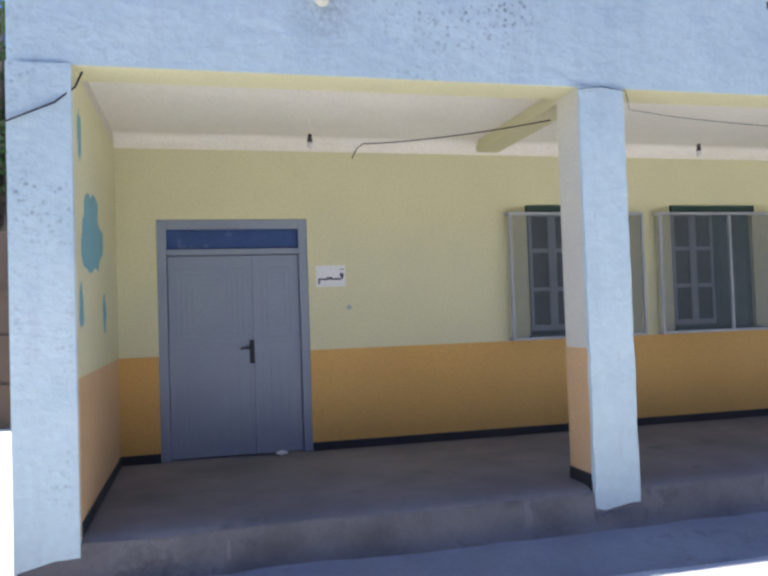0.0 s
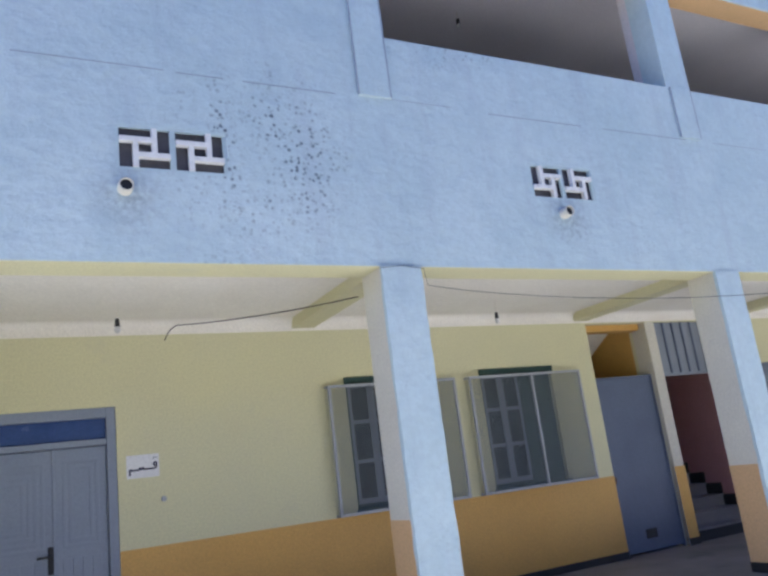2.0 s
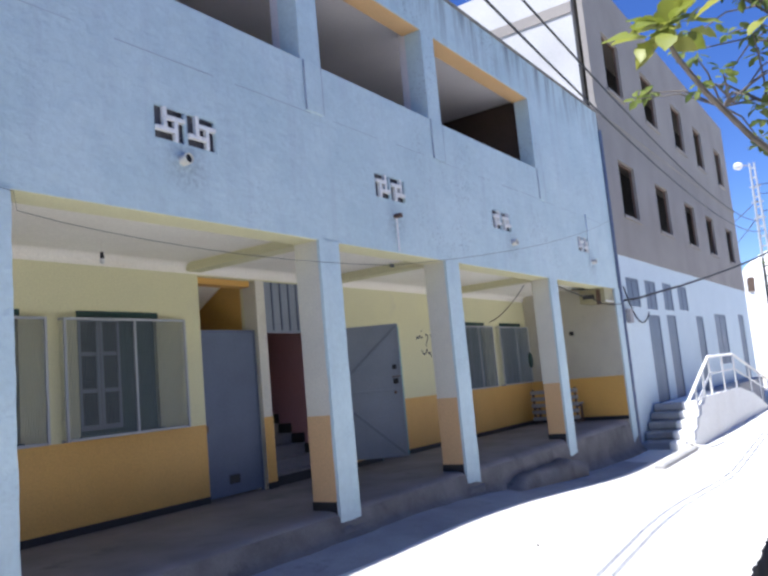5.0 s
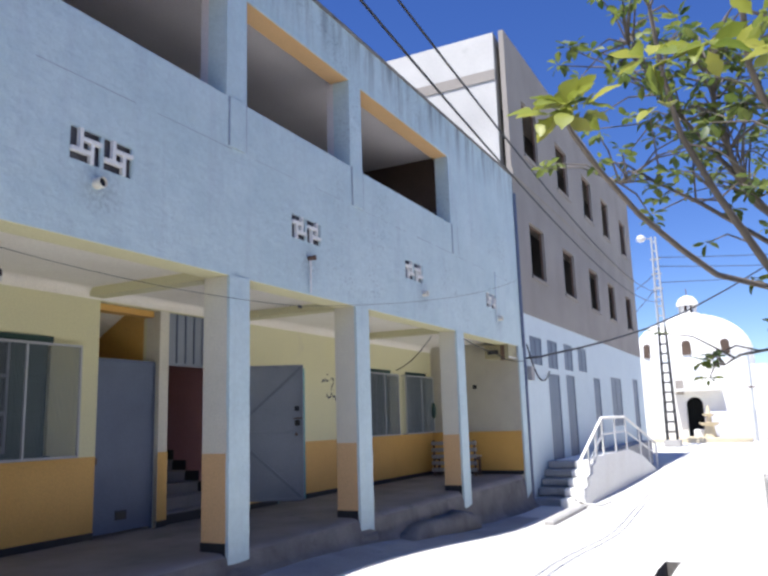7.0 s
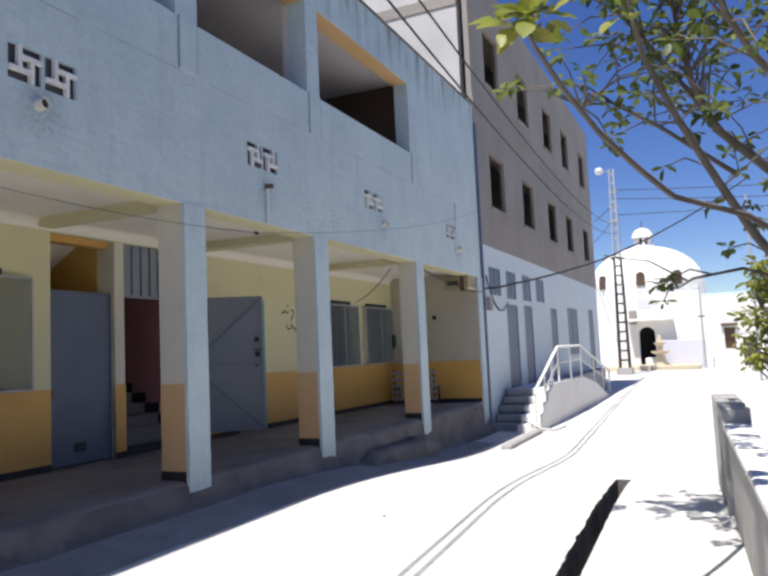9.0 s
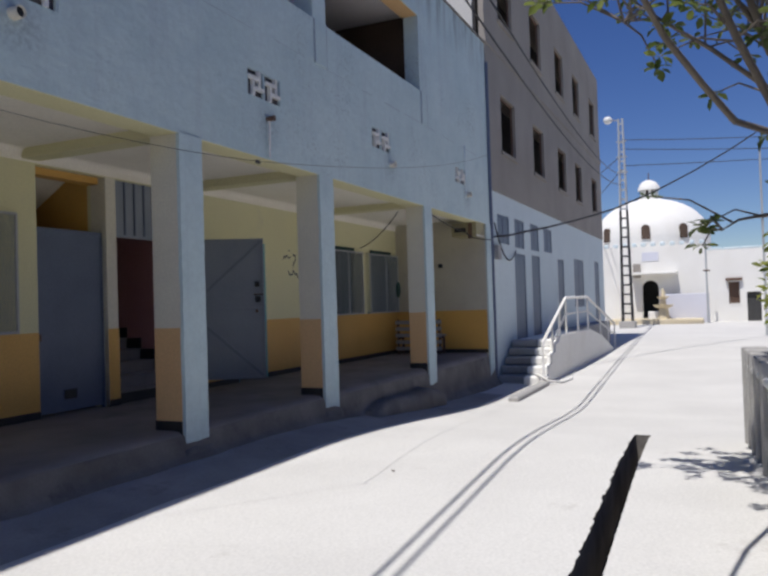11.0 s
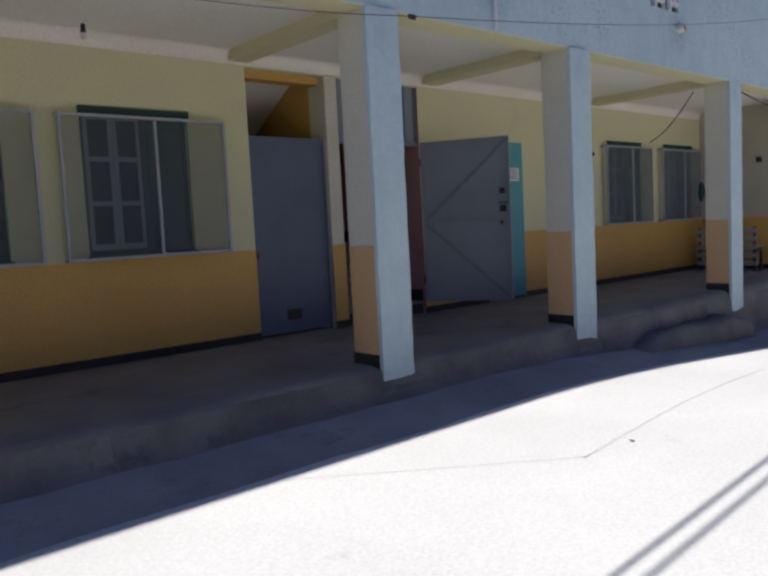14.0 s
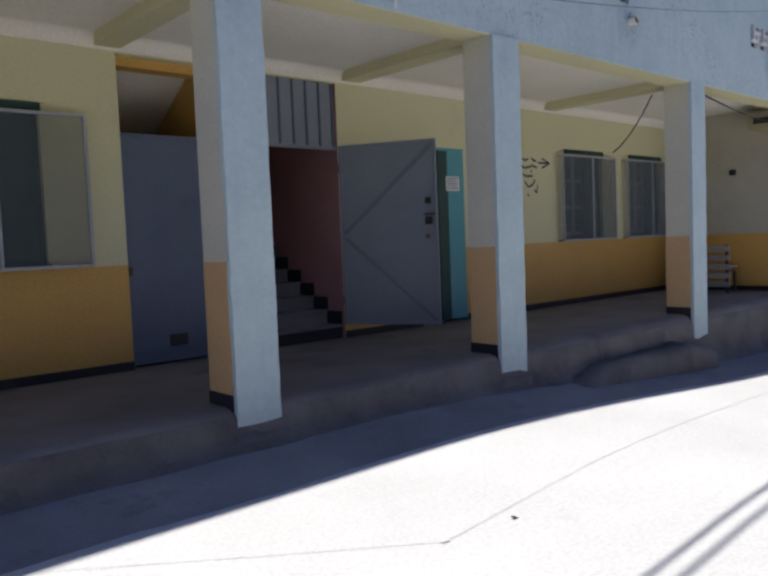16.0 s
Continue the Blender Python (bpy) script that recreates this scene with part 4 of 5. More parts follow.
Y = FRONT - 0.045
wire("facade_cable", [(X0 - 0.03, Y, 2.72), (-0.9, Y, 2.86), (-0.78, Y + 0.05, 2.98), (-0.74, Y + 0.1, 3.1)], 0.007, "thin dark cable stapled to the plaster")
wire("facade_cable", [(2.9, Y, 3.10), (3.1, Y, 3.125), (3.31, Y, 3.10), (3.335, Y, 2.95)] + sagging((3.345, Y, 2.94), (5.80, 3.40, 2.43), 0.09, 10)[1:] + sagging((5.80, 3.40, 2.43), (18.6, FRONT - 0.06, 4.9), 0.17, 20)[1:], 0.0026, "thin dark cable slung out from the column over the street")
wire("ceiling_cable", [(1.58, BACK - 0.02, 3.04), (1.63, BACK - 0.03, 3.14), (1.7, BACK - 0.06, 3.19)] + sagging((1.75, BACK - 0.1, 3.18), (2.95, 5.75, 3.01), 0.03, 8), 0.006, "loose dark cable under the porch ceiling")
wire("ceiling_cable", sagging((16.1, BACK - 0.03, 2.56), (14.1, 5.75, 3.05), 0.1, 8), 0.009, "loose dark cable from window head to column")
wire("corner_cable", [(14.5, 5.3, 3.06), (15.6, 5.4, 2.98), (16.7, 5.5, 2.93), (17.4, 5.5, 2.9), (17.5, 5.3, 2.75), (17.9, 5.16, 2.72), (18.5, 5.12, 2.76)], 0.012, "tangled dark cable at the corner")
wire("facade_cable", [(16.62, Y, 3.55), (16.62, Y, 4.75)], 0.012, "pale conduit fixed on the facade", "conduit", M_PALE)
clip = thing("cable_clamp", (5.80, 3.40, 2.43), "black cable clamp hanging on the facade cable", "clamp")
part("body", bx(-0.03, 0.03, -0.006, 0.006, -0.018, 0.012, bevel=0.004), M_CABLE, clip)
sw = thing("wall_socket", (18.19, 6.38, 2.16), "black box on the end wall", "wall box")
part("body", bx(-0.06, 0.0, -0.05, 0.05, -0.05, 0.05, bevel=0.01), M_CABLE, sw)
bell = thing("shutter_box", (17.56, 5.235, 2.80), "dusty yellow painted box under the ceiling by the end wall", "box")
part("body", bx(0, 0.63, 0, 0.62, 0.0, 0.32, bevel=0.012), M_BOX, bell)
part("lip", bx(-0.03, 0.63, -0.012, 0.0, -0.015, 0.03, bevel=0.004), M_SIDE, bell, "pale lower lip")
part("bracket", bx(-0.035, 0.0, 0.1, 0.2, -0.06, 0.3, bevel=0.006), M_RUST, bell, "rusty bracket")
part("vent_slot", bx(-0.008, 0.0, 0.26, 0.54, 0.1, 0.2), M_CABLE, bell, "dark slot")


def slat_bench(x, y, z, n):
    b = thing("slatted_bench", (x, y, z), "grey wooden slatted bench stacked by the end wall", "bench", "stacked benches")
    for k in range(n):
        part("slat", bx(-0.03, 0.0, -0.6, 0.6, 0.1 + k * 0.16, 0.19 + k * 0.16, bevel=0.004), M_POST, b)
    for yy in (-0.56, 0.0, 0.52):
        part("upright", bx(0.0, 0.04, yy, yy + 0.05, 0.0, 0.86, bevel=0.004), M_RUST, b, "dark upright")
        part("leg", bx(0.3, 0.34, yy, yy + 0.05, 0.0, 0.45, bevel=0.004), M_RUST, b)
        part("bearer", bx(0.04, 0.34, yy + 0.002, yy + 0.048, 0.38, 0.43), M_RUST, b)
    for k in range(3):
        part("slat", bx(0.05 + k * 0.1, 0.13 + k * 0.1, -0.6, 0.6, 0.45, 0.475, bevel=0.004), M_POST, b)


slat_bench(17.6, 6.80, 0, 5)
plant = thing("dark_bag", (17.95, 7.45, 1.6), "dark green bag hanging beside the window", "bag")
pb = bmesh.new()
bmesh.ops.create_uvsphere(pb, u_segments=12, v_segments=10, radius=0.12, matrix=Matrix.Diagonal((0.6, 0.5, 1.7, 1)))
part("cloth", pb, M_GREEN, plant, smooth=True)

# ---- facade: vent blocks, spouts ----


def vent(x0, x1, flip):
    v = thing("vent_block", (x0, FRONT, VZ[0]), "white cast concrete vent block pair with pinwheel openings", "vent", "vent blocks of the facade")
    w, h = (x1 - x0), VZ[1] - VZ[0]
    s = w / 2
    a, b, t = s / 3, h / 3, 0.040
    for k in range(2):
        o = k * s
        rim = [(0, s, h - 0.022, h), (0, s, 0, 0.022), (0, 0.022, 0.022, h - 0.022), (s - 0.022, s, 0.022, h - 0.022)]
        arms = [(0.022, 2 * a, 2 * b - t / 2, 2 * b + t / 2), (2 * a - t / 2, 2 * a + t / 2, b, h - 0.022), (a, s - 0.022, b - t / 2, b + t / 2), (a - t / 2, a + t / 2, 0.022, 2 * b)]
        for name, bars in (("rim", rim), ("arm", arms)):
            for i, q in enumerate(bars):
                x, z = (s - q[1], s - q[0]) if flip else (q[0], q[1]), q[2:]
                j = 0.0015 * i + (0.004 if name == "rim" else 0)
                part(name, bx(o + x[0], o + x[1], (0.0 if name == "rim" else -0.02) + j, 0.03 + j, *z), M_FACADE if name == "rim" else M_LIME, v)
    # shallow dark sheet in place of the shade of deeper holes
    part("backing", bx(0.002, w - 0.002, 0.052, 0.062, 0.002, h - 0.002), M_HOLLOW, v, "flat dark sheet for the shade in the hollow")


for i, (a, b) in enumerate(VENTS):
    vent(a, b, i in (1, 4))
for x, z in ((0.90, 3.69), (5.03, 3.70), (12.56, 3.67), (16.85, 3.67)):
    s = thing("drain_spout", (x, FRONT, z), "short cement drain spout stained below", "spout", "drain spouts")
    m = bmesh.new()
    n = 16
    ring = [[m.verts.new((r * math.cos(2 * math.pi * i / n), y, r * math.sin(2 * math.pi * i / n))) for i in range(n)] for r, y in ((0.056, 0.02), (0.053, -0.10), (0.044, -0.10), (0.044, 0.02))]
    for a, b in zip(ring, ring[1:]):
        for i in range(n):
            m.faces.new((a[i], a[(i + 1) % n], b[(i + 1) % n], b[i]))
    part("pipe", m, M_SIDE, s, smooth=True)
    # black disc just inside the mouth paints in the bore's shade
    part("bore", rod(bmesh.new(), (0, -0.075, 0), (0, -0.07, 0), 0.0445, seg=16), M_CABLE, s, "black disc for the darkness inside the pipe")
down = thing("drain_spout", (8.72, FRONT - 0.03, 3.62), "thin rusty outlet pipe running down the facade", "spout", "drain spouts")
part("pipe", rod(bmesh.new(), (0, 0, 0), (-0.01, 0, -0.47), 0.016), M_LIME, down)
part("outlet", rod(bmesh.new(), (0, 0.03, 0.02), (0, -0.08, 0.02), 0.035, seg=12), M_RUST, down, "rusty outlet")

# ---- grey neighbour building ----
GX0, GX1, GTOP = 18.66, 38.3, 11.95
GW = ((20.0, 21.5), (23.75, 25.3), (27.65, 29.2), (31.2, 32.7), (35.4, 36.9))


def neighbour():
    b = thing("apartment_building", (GX0, FRONT, 0), "three-storey building with raw cement upper floors and limewashed ground floor", "building")
    L, rows = GX1 - GX0, ((5.22, 6.75), (8.75, 10.4))
    holes = [(a - GX0, c - GX0, z0, z1) for a, c in GW for z0, z1 in rows]
    wall = part("upper_wall", pierced(0, L, 4.05, GTOP, 0, 0.14, holes), M_CEMENT, b, "raw brown-grey cement render")
    low = [(x0 - GX0, x1 - GX0, z0, z1) for x0, x1, z0, z1 in LOWHOLES]
    part("lower_wall", pierced(0, L, -1.0, 4.05, 0.02, 0.3, low), M_PALE, b, "pale blue limewash")
    part("side_wall", bx(0, 0.3, 0.3, 9, 7.0, GTOP), M_ASH, b, "white limewashed side wall")
    part("side_band", bx(-0.03, 0.0, 0.3, 9, 10.55, 10.85), M_CEMENT, b, "cement storey band")
    part("corner_pipe", rod(bmesh.new(), (-0.04, -0.03, -0.85), (-0.04, -0.03, 7.2), 0.045, seg=8), M_GATE, b, "grey downpipe")
    part("storey_ledge", bx(0, L, -0.03, 0.0, 7.75, 7.95), M_CEMENT, b)
    part("end_wall", bx(L - 0.3, L, 0.3, 9, -1.0, GTOP), M_CEMENT, b)
    part("rear_wall", bx(0.3, L - 0.3, 8.7, 9, -1.0, GTOP), M_CEMENT, b)
    part("roof", bx(0.3, L - 0.3, 0.3, 8.7, GTOP - 0.25, GTOP - 0.05), M_CEMENT, b)
    for z in (4.05, 7.85):
        part("storey_slab", bx(0.3, L - 0.3, 0.3, 8.7, z, z + 0.2), M_CEMENT, b)
    # blackened wall close behind the openings paints in the rooms' darkness
    part("partition", bx(0.3, L - 0.3, 1.6, 1.75, 4.25, GTOP - 0.25), M_DARK, b, "inner wall blackened for the unlit rooms")
    for a, c in GW:
        for z0, z1 in rows:
            w = part("window", bx(a - GX0 - 0.06, c - GX0 + 0.06, -0.05, 0.1, z0 - 0.09, z0 - 0.005), M_CEMENT, b, "empty window opening with cement sill")
            f = bmesh.new()
            for p in ((a, a + 0.06, z0, z1), (c - 0.06, c, z0, z1), (a + 0.06, c - 0.06, z1 - 0.06, z1)):
                box(f, p[0] - GX0, p[1] - GX0, 0.08, 0.13, p[2], p[3])
            part("window_frame", f, M_RUST, w, "dark red-brown frame")
    for x0, x1, z0, z1 in LOWHOLES:
        f = bmesh.new()
        a, c = x0 - GX0, x1 - GX0
        for p in ((a, a + 0.07, z0, z1), (c - 0.07, c, z0, z1), (a + 0.07, c - 0.07, z1 - 0.07, z1)):
            box(f, p[0], p[1], 0.03, 0.10, p[2], p[3], bevel=0.006)
        leaf = z0 < 0.3
        w = part("door" if leaf else "window", f, M_PANEL, b)
        part("leaf" if leaf else "shutter", bx(a + 0.07, c - 0.07, 0.045, 0.09, z0, z1 - 0.07, bevel=0.01), M_PANEL, w, "blue-grey painted panel")
        if not leaf:
            part("bar", bx((a + c) / 2 - 0.02, (a + c) / 2 + 0.02, 0.035, 0.045, z0, z1 - 0.07), M_GATE, w)


LOWHOLES = ((19.35, 20.5, 2.75, 3.5), (21.1, 22.2, 2.72, 3.53), (23.0, 24.1, 2.75, 3.56), (24.85, 26.1, 2.8, 3.58),
            (21.0, 22.25, 0.12, 2.56), (23.05, 24.15, 0.12, 2.6), (27.0, 28.1, 0.12, 2.65), (30.2, 32.4, 0.9, 2.8), (35.4, 36.7, 0.12, 2.9))
neighbour()
meter = thing("meter_box", (18.9, FRONT - 0.02, 2.3), "small grey meter box with cables on the limewashed wall", "meter box")
part("body", bx(0, 0.25, -0.1, 0.02, 0, 0.35, bevel=0.01), M_POST, meter)
wire("wall_cable", sagging((18.8, FRONT - 0.06, 3.2), (21.0, FRONT - 0.03, 2.62), 0.55, 10), 0.018, "dark cable drooping on the limewashed wall")


def outer_stair():
    s = thing("outdoor_stair", (19.25, 3.98, LOW), "whitewashed outdoor steps and landing with a white metal railing", "steps")
    part("landing", bx(1.3, 6.2, 0.09, 1.2, -0.1, 0.97, bevel=0.03), M_LIME, s, "whitewashed masonry landing")
    # grey instead of whitewash here stands for the house's shade
    part("landing", bx(6.2, 16.0, 0.62, 1.2, -0.1, 0.97, bevel=0.03), M_POST, s, "walk along the house, greyed for the shade on it")
    for k in range(5):
        z0, z1 = -0.1 if k == 0 else 0.2 * k, 0.2 * (k + 1)
        part("step", bx(-0.75 + k * 0.42, 1.32, 0.09, 0.5, z0, z1, bevel=0.035), M_LIME, s, "chipped whitewashed step")
        # inner half of the flight coloured darker to imitate the shade there
        part("step", bx(-0.5 + k * 0.36, 1.32, 0.5, 1.2, z0, z1 - 0.01, bevel=0.03), M_SHADE, s, "inner step, greyed for the shade on it")
    prof = [(-0.8, -0.1), (-0.8, 0.14), (-0.42, 0.2), (-0.38, 0.4), (0.02, 0.45), (0.06, 0.66), (0.5, 0.7), (0.56, 0.9), (1.0, 0.95), (1.1, 1.08), (6.0, 1.05), (8.6, 0.72), (11.6, 0.05), (11.6, -0.1)]
    pw = bmesh.new()
    pw.faces.new([pw.verts.new((x, -0.06, z)) for x, z in prof])
    ex = bmesh.ops.extrude_face_region(pw, geom=list(pw.faces))
    bmesh.ops.translate(pw, vec=(0, 0.15, 0), verts=[v for v in ex["geom"] if isinstance(v, bmesh.types.BMVert)])
    bmesh.ops.recalc_face_normals(pw, faces=pw.faces)
    part("parapet", pw, M_LIME, s, "stepped whitewashed side wall")
    pts = [(-0.65, 1.0), (2.45, 2.07), (6.15, 2.07), (12.65, 0.98)]
    yy = 0.02
    part("handrail", sweep(bmesh.new(), [(x, yy, z) for x, z in pts], 0.04, 8), M_LIME, s, "white painted handrail", smooth=True)
    part("mid_rail", sweep(bmesh.new(), [(x, yy, z - 0.45) for x, z in pts[1:]], 0.026, 8), M_LIME, s, smooth=True)
    part("mid_rail", sweep(bmesh.new(), [(0.5, yy, 0.95), (2.45, yy, 1.62)], 0.026, 8), M_LIME, s, smooth=True)
    for x, b, z in ((-0.65, 0.1, 1.0), (0.5, 0.6, 1.4), (1.5, 0.95, 1.74), (2.45, 0.95, 2.07), (4.3, 0.95, 2.07), (6.15, 0.9, 2.07), (8.8, 0.5, 1.62), (10.8, 0.1, 1.29), (12.65, -0.1, 0.98)):
        part("baluster", rod(bmesh.new(), (x, yy, b), (x, yy, z), 0.03), M_LIME, s)


outer_stair()
rub = bx(15.5, 18.5, 3.84, 4.06, LOW - 0.1, LOW + 0.1, bevel=0.03)
solid("kerb_stone", rub, M_POST, "low dark kerb stone before the outdoor steps", "kerb", "structure")

wire("garden_hose", [(18.6, 4.2, LOW + 0.24), (18.45, 4.05, LOW + 0.23), (18.42, 3.85, LOW + 0.10), (19.0, 3.62, LOW + 0.03), (19.8, 3.55, LOW + 0.03), (20.6, 3.7, LOW + 0.03)], 0.03, "pale garden hose trailing over the whitewashed step", "hose", M_LIME)

# ---- domed building at the end of the street ----
def domed_building():
    b = thing("domed_building", (59.99, -0.025, -0.888), "white limewashed shrine with a dome and lantern", "building")
    b.scale = (1.31, 1.31, 1.31)
    zz = -GROUND

    front = pierced(-7.5, -0.7, -0.3, 4.1 + zz, 0, 0.5, [(-4.15, -3.25, 0.0, 2.15 + zz)])
    bmesh.ops.transform(front, matrix=Matrix.Rotation(radians(-90), 4, "Z"), verts=front.verts)
    part("front_wall", front, M_LIME, b)
    spand = bmesh.new()
    n = 14
    for sgn in (-1, 1):
        cy, cz, r = 3.70, 1.68 + zz, 0.45
        vs = [spand.verts.new((0.02, cy + sgn * r, 2.2 + zz))]
        vs += [spand.verts.new((0.02, cy + sgn * r * math.cos(a), cz + r * math.sin(a))) for a in [math.pi / 2 * k / n for k in range(n + 1)]]
        vs += [spand.verts.new((0.02, cy, 2.2 + zz))]
        spand.faces.new(vs)
    g = bmesh.ops.extrude_face_region(spand, geom=list(spand.faces))
    bmesh.ops.translate(spand, vec=(0.4, 0, 0), verts=[v for v in g["geom"] if isinstance(v, bmesh.types.BMVert)])
    part("arch", spand, M_LIME, b)
    part("doorway_wall", bx(3.0, 3.2, 2.6, 4.8, 0, 3.0), M_DARK, b, "dark room behind the archway")
    part("side_wall", bx(0.5, 8, 0.7, 1.1, -0.3, 4.1 + zz), M_LIME, b)
    part("side_wall", bx(0.5, 8, 7.1, 7.5, -0.3, 4.1 + zz), M_LIME, b)
    part("flat_roof", bx(0.5, 8, 1.1, 7.1, 3.7 + zz, 3.9 + zz), M_LIME, b)
    for k in range(13):
        y = 0.75 + k * 0.52
        part("merlon", bx(0.02, 0.3, y, y + 0.26, 4.1 + zz, 4.32 + zz, bevel=0.04), M_PALE, b)
    d = bmesh.new()
    bmesh.ops.create_uvsphere(d, u_segments=48, v_segments=24, radius=1.0, matrix=Matrix.Translation((3.6, 3.85, 4.75 + zz)) @ Matrix.Diagonal((3.42, 3.42, 2.5, 1)))
    bmesh.ops.delete(d, geom=[v for v in d.verts if v.co.z < 4.74 + zz], context="VERTS")
    part("dome", d, M_LIME, b, "cream limewashed dome", smooth=True)
    dr = bmesh.new()
    rod(dr, (3.6, 3.85, 3.9 + zz), (3.6, 3.85, 4.76 + zz), 3.42, seg=48)
    drum = part("drum", dr, M_LIME, b)
    for a in (-36, 0, 42):
        y, x = 3.85 + 3.43 * math.sin(radians(a)), 3.6 - 3.43 * math.cos(radians(a))
        w = bmesh.new()
        arch = [(-0.24, 0.0), (0.24, 0.0), (0.24, 0.6)] + [(0.24 * math.cos(math.pi * i / 8), 0.6 + 0.24 * math.sin(math.pi * i / 8)) for i in range(1, 8)] + [(-0.24, 0.6)]
        w.faces.new([w.verts.new((-0.05, u, v)) for u, v in arch])
        ex = bmesh.ops.extrude_face_region(w, geom=list(w.faces))
        bmesh.ops.translate(w, vec=(0.5, 0, 0), verts=[v for v in ex["geom"] if isinstance(v, bmesh.types.BMVert)])
        bmesh.ops.recalc_face_normals(w, faces=w.faces)
        bmesh.ops.transform(w, matrix=Matrix.Translation((x, y, 4.55 + zz)) @ Matrix.Rotation(radians(-a), 4, "Z"), verts=w.verts)
        part("dome_window", w, M_BROWN, drum, "dark brown arched window")
    for k in range(8):
        a = 2 * math.pi * k / 8 + 0.2
        part("lantern_post", rod(bmesh.new(), (3.6 + 0.45 * math.cos(a), 3.85 + 0.45 * math.sin(a), 7.2 + zz), (3.6 + 0.45 * math.cos(a), 3.85 + 0.45 * math.sin(a), 7.8 + zz), 0.09), M_LIME, b)
    part("lantern_base", rod(bmesh.new(), (3.6, 3.85, 7.0 + zz), (3.6, 3.85, 7.32 + zz), 0.68, seg=20), M_LIME, b)
    la = bmesh.new()
    bmesh.ops.create_uvsphere(la, u_segments=20, v_segments=12, radius=0.66, matrix=Matrix.Translation((3.6, 3.85, 7.8 + zz)))
    bmesh.ops.delete(la, geom=[v for v in la.verts if v.co.z < 7.79 + zz], context="VERTS")
    part("lantern_dome", la, M_LIME, b, smooth=True)
    part("lantern_core", rod(bmesh.new(), (3.6, 3.85, 7.3 + zz), (3.6, 3.85, 7.8 + zz), 0.25, seg=12), M_BROWN, b)
    part("finial", rod(bmesh.new(), (3.6, 3.85, 8.4 + zz), (3.6, 3.85, 8.9 + zz), 0.03), M_RUST, b)
    # canopy beside the doorway, painted lower wall, bench and terrace
    part("canopy", bx(-0.9, 0.0, 2.2, 4.7, 2.45 + zz, 2.6 + zz, bevel=0.02), M_LIME, b)
    part("door_hood", bx(-0.25, 0.0, 4.2, 4.6, 2.3 + zz, 3.1 + zz, bevel=0.02), M_CEMENT, b, "grey cement pier")
    part("blue_wall", bx(-1.2, -0.9, 0.6, 3.1, -0.2, 1.3 + zz, bevel=0.02), M_LAVENDER, b, "lavender limewashed wall")
    part("terrace", bx(-2.6, 0.0, 0.9, 5.8, -0.4, 0.33, bevel=0.04), M_SAND, b, "stone terrace edge")
    part("step", bx(-2.0, -1.2, 2.9, 3.7, 0.33, 0.75, bevel=0.03), M_LIME, b)
    part("plaque", bx(-0.03, 0.0, 3.2, 4.1, 3.25 + zz, 3.75 + zz, bevel=0.005), M_LAVENDER, b, "pale lavender plaque")
    return b


domed_building()
ft = thing("fountain", (57.4, 3.78, -0.888 + 0.33 * 1.31), "tiered cream stone fountain on the terrace before the archway", "fountain")
part("pedestal", rod(bmesh.new(), (0, 0, 0), (0, 0, 0.85), 0.42, 0.3, seg=16), M_SAND, ft)
part("basin", rod(bmesh.new(), (0, 0, 0.8), (0, 0, 1.02), 0.45, 0.72, seg=20), M_SAND, ft)
part("shaft", rod(bmesh.new(), (0, 0, 1.0), (0, 0, 1.5), 0.22, 0.18, seg=12), M_SAND, ft)
part("upper_basin", rod(bmesh.new(), (0, 0, 1.45), (0, 0, 1.62), 0.25, 0.45, seg=18), M_SAND, ft)
part("finial", rod(bmesh.new(), (0, 0, 1.6), (0, 0, 2.2), 0.18, 0.08, seg=12), M_SAND, ft)


def lower_house():
    h = thing("white_house", (60.25, -0.025, -0.888), "low white limewashed house with barred window and dark door", "house")
    h.scale = (1.31, 1.31, 1.31)
    zz = -GROUND
    w = pierced(-0.7, 14, -0.3, 3.7 + zz, 0, 0.4, [(0.4, 0.95, 0.7 + zz, 1.85 + zz), (1.3, 2.0, 0.0, 1.3 + zz)])
    bmesh.ops.transform(w, matrix=Matrix.Rotation(radians(-90), 4, "Z"), verts=w.verts)
    part("wall", w, M_LIME, h)
    part("roof", bx(0.4, 6, -14, 0.7, 3.4 + zz, 3.6 + zz), M_LIME, h)
    part("rear_wall", bx(5.8, 6, -14, 0.7, -0.2, 3.4 + zz), M_LIME, h)
    win = part("window", bx(0.2, 0.26, -0.95, -0.4, 0.7 + zz, 1.85 + zz), M_RUST, h, "rusty barred window")
    for k in range(4):
        part("bar", rod(bmesh.new(), (-0.08, -0.45 - k * 0.15, 0.65 + zz), (-0.08, -0.45 - k * 0.15, 1.9 + zz), 0.02), M_RUST, win)
    part("window_hood", bx(-0.2, 0.0, -1.1, -0.25, 1.95 + zz, 2.1 + zz, bevel=0.02), M_RUST, h)
    part("door", bx(0.15, 0.2, -2.0, -1.3, 0, 1.3 + zz), M_DARK, h, "dark grey door")
    for k in range(16):
        part("coping", bx(0.0, 0.4, 0.7 - k * 0.9 - 0.86, 0.7 - k * 0.9, 3.7 + zz, 3.82 + zz, bevel=0.03), M_PALE, h)


lower_house()


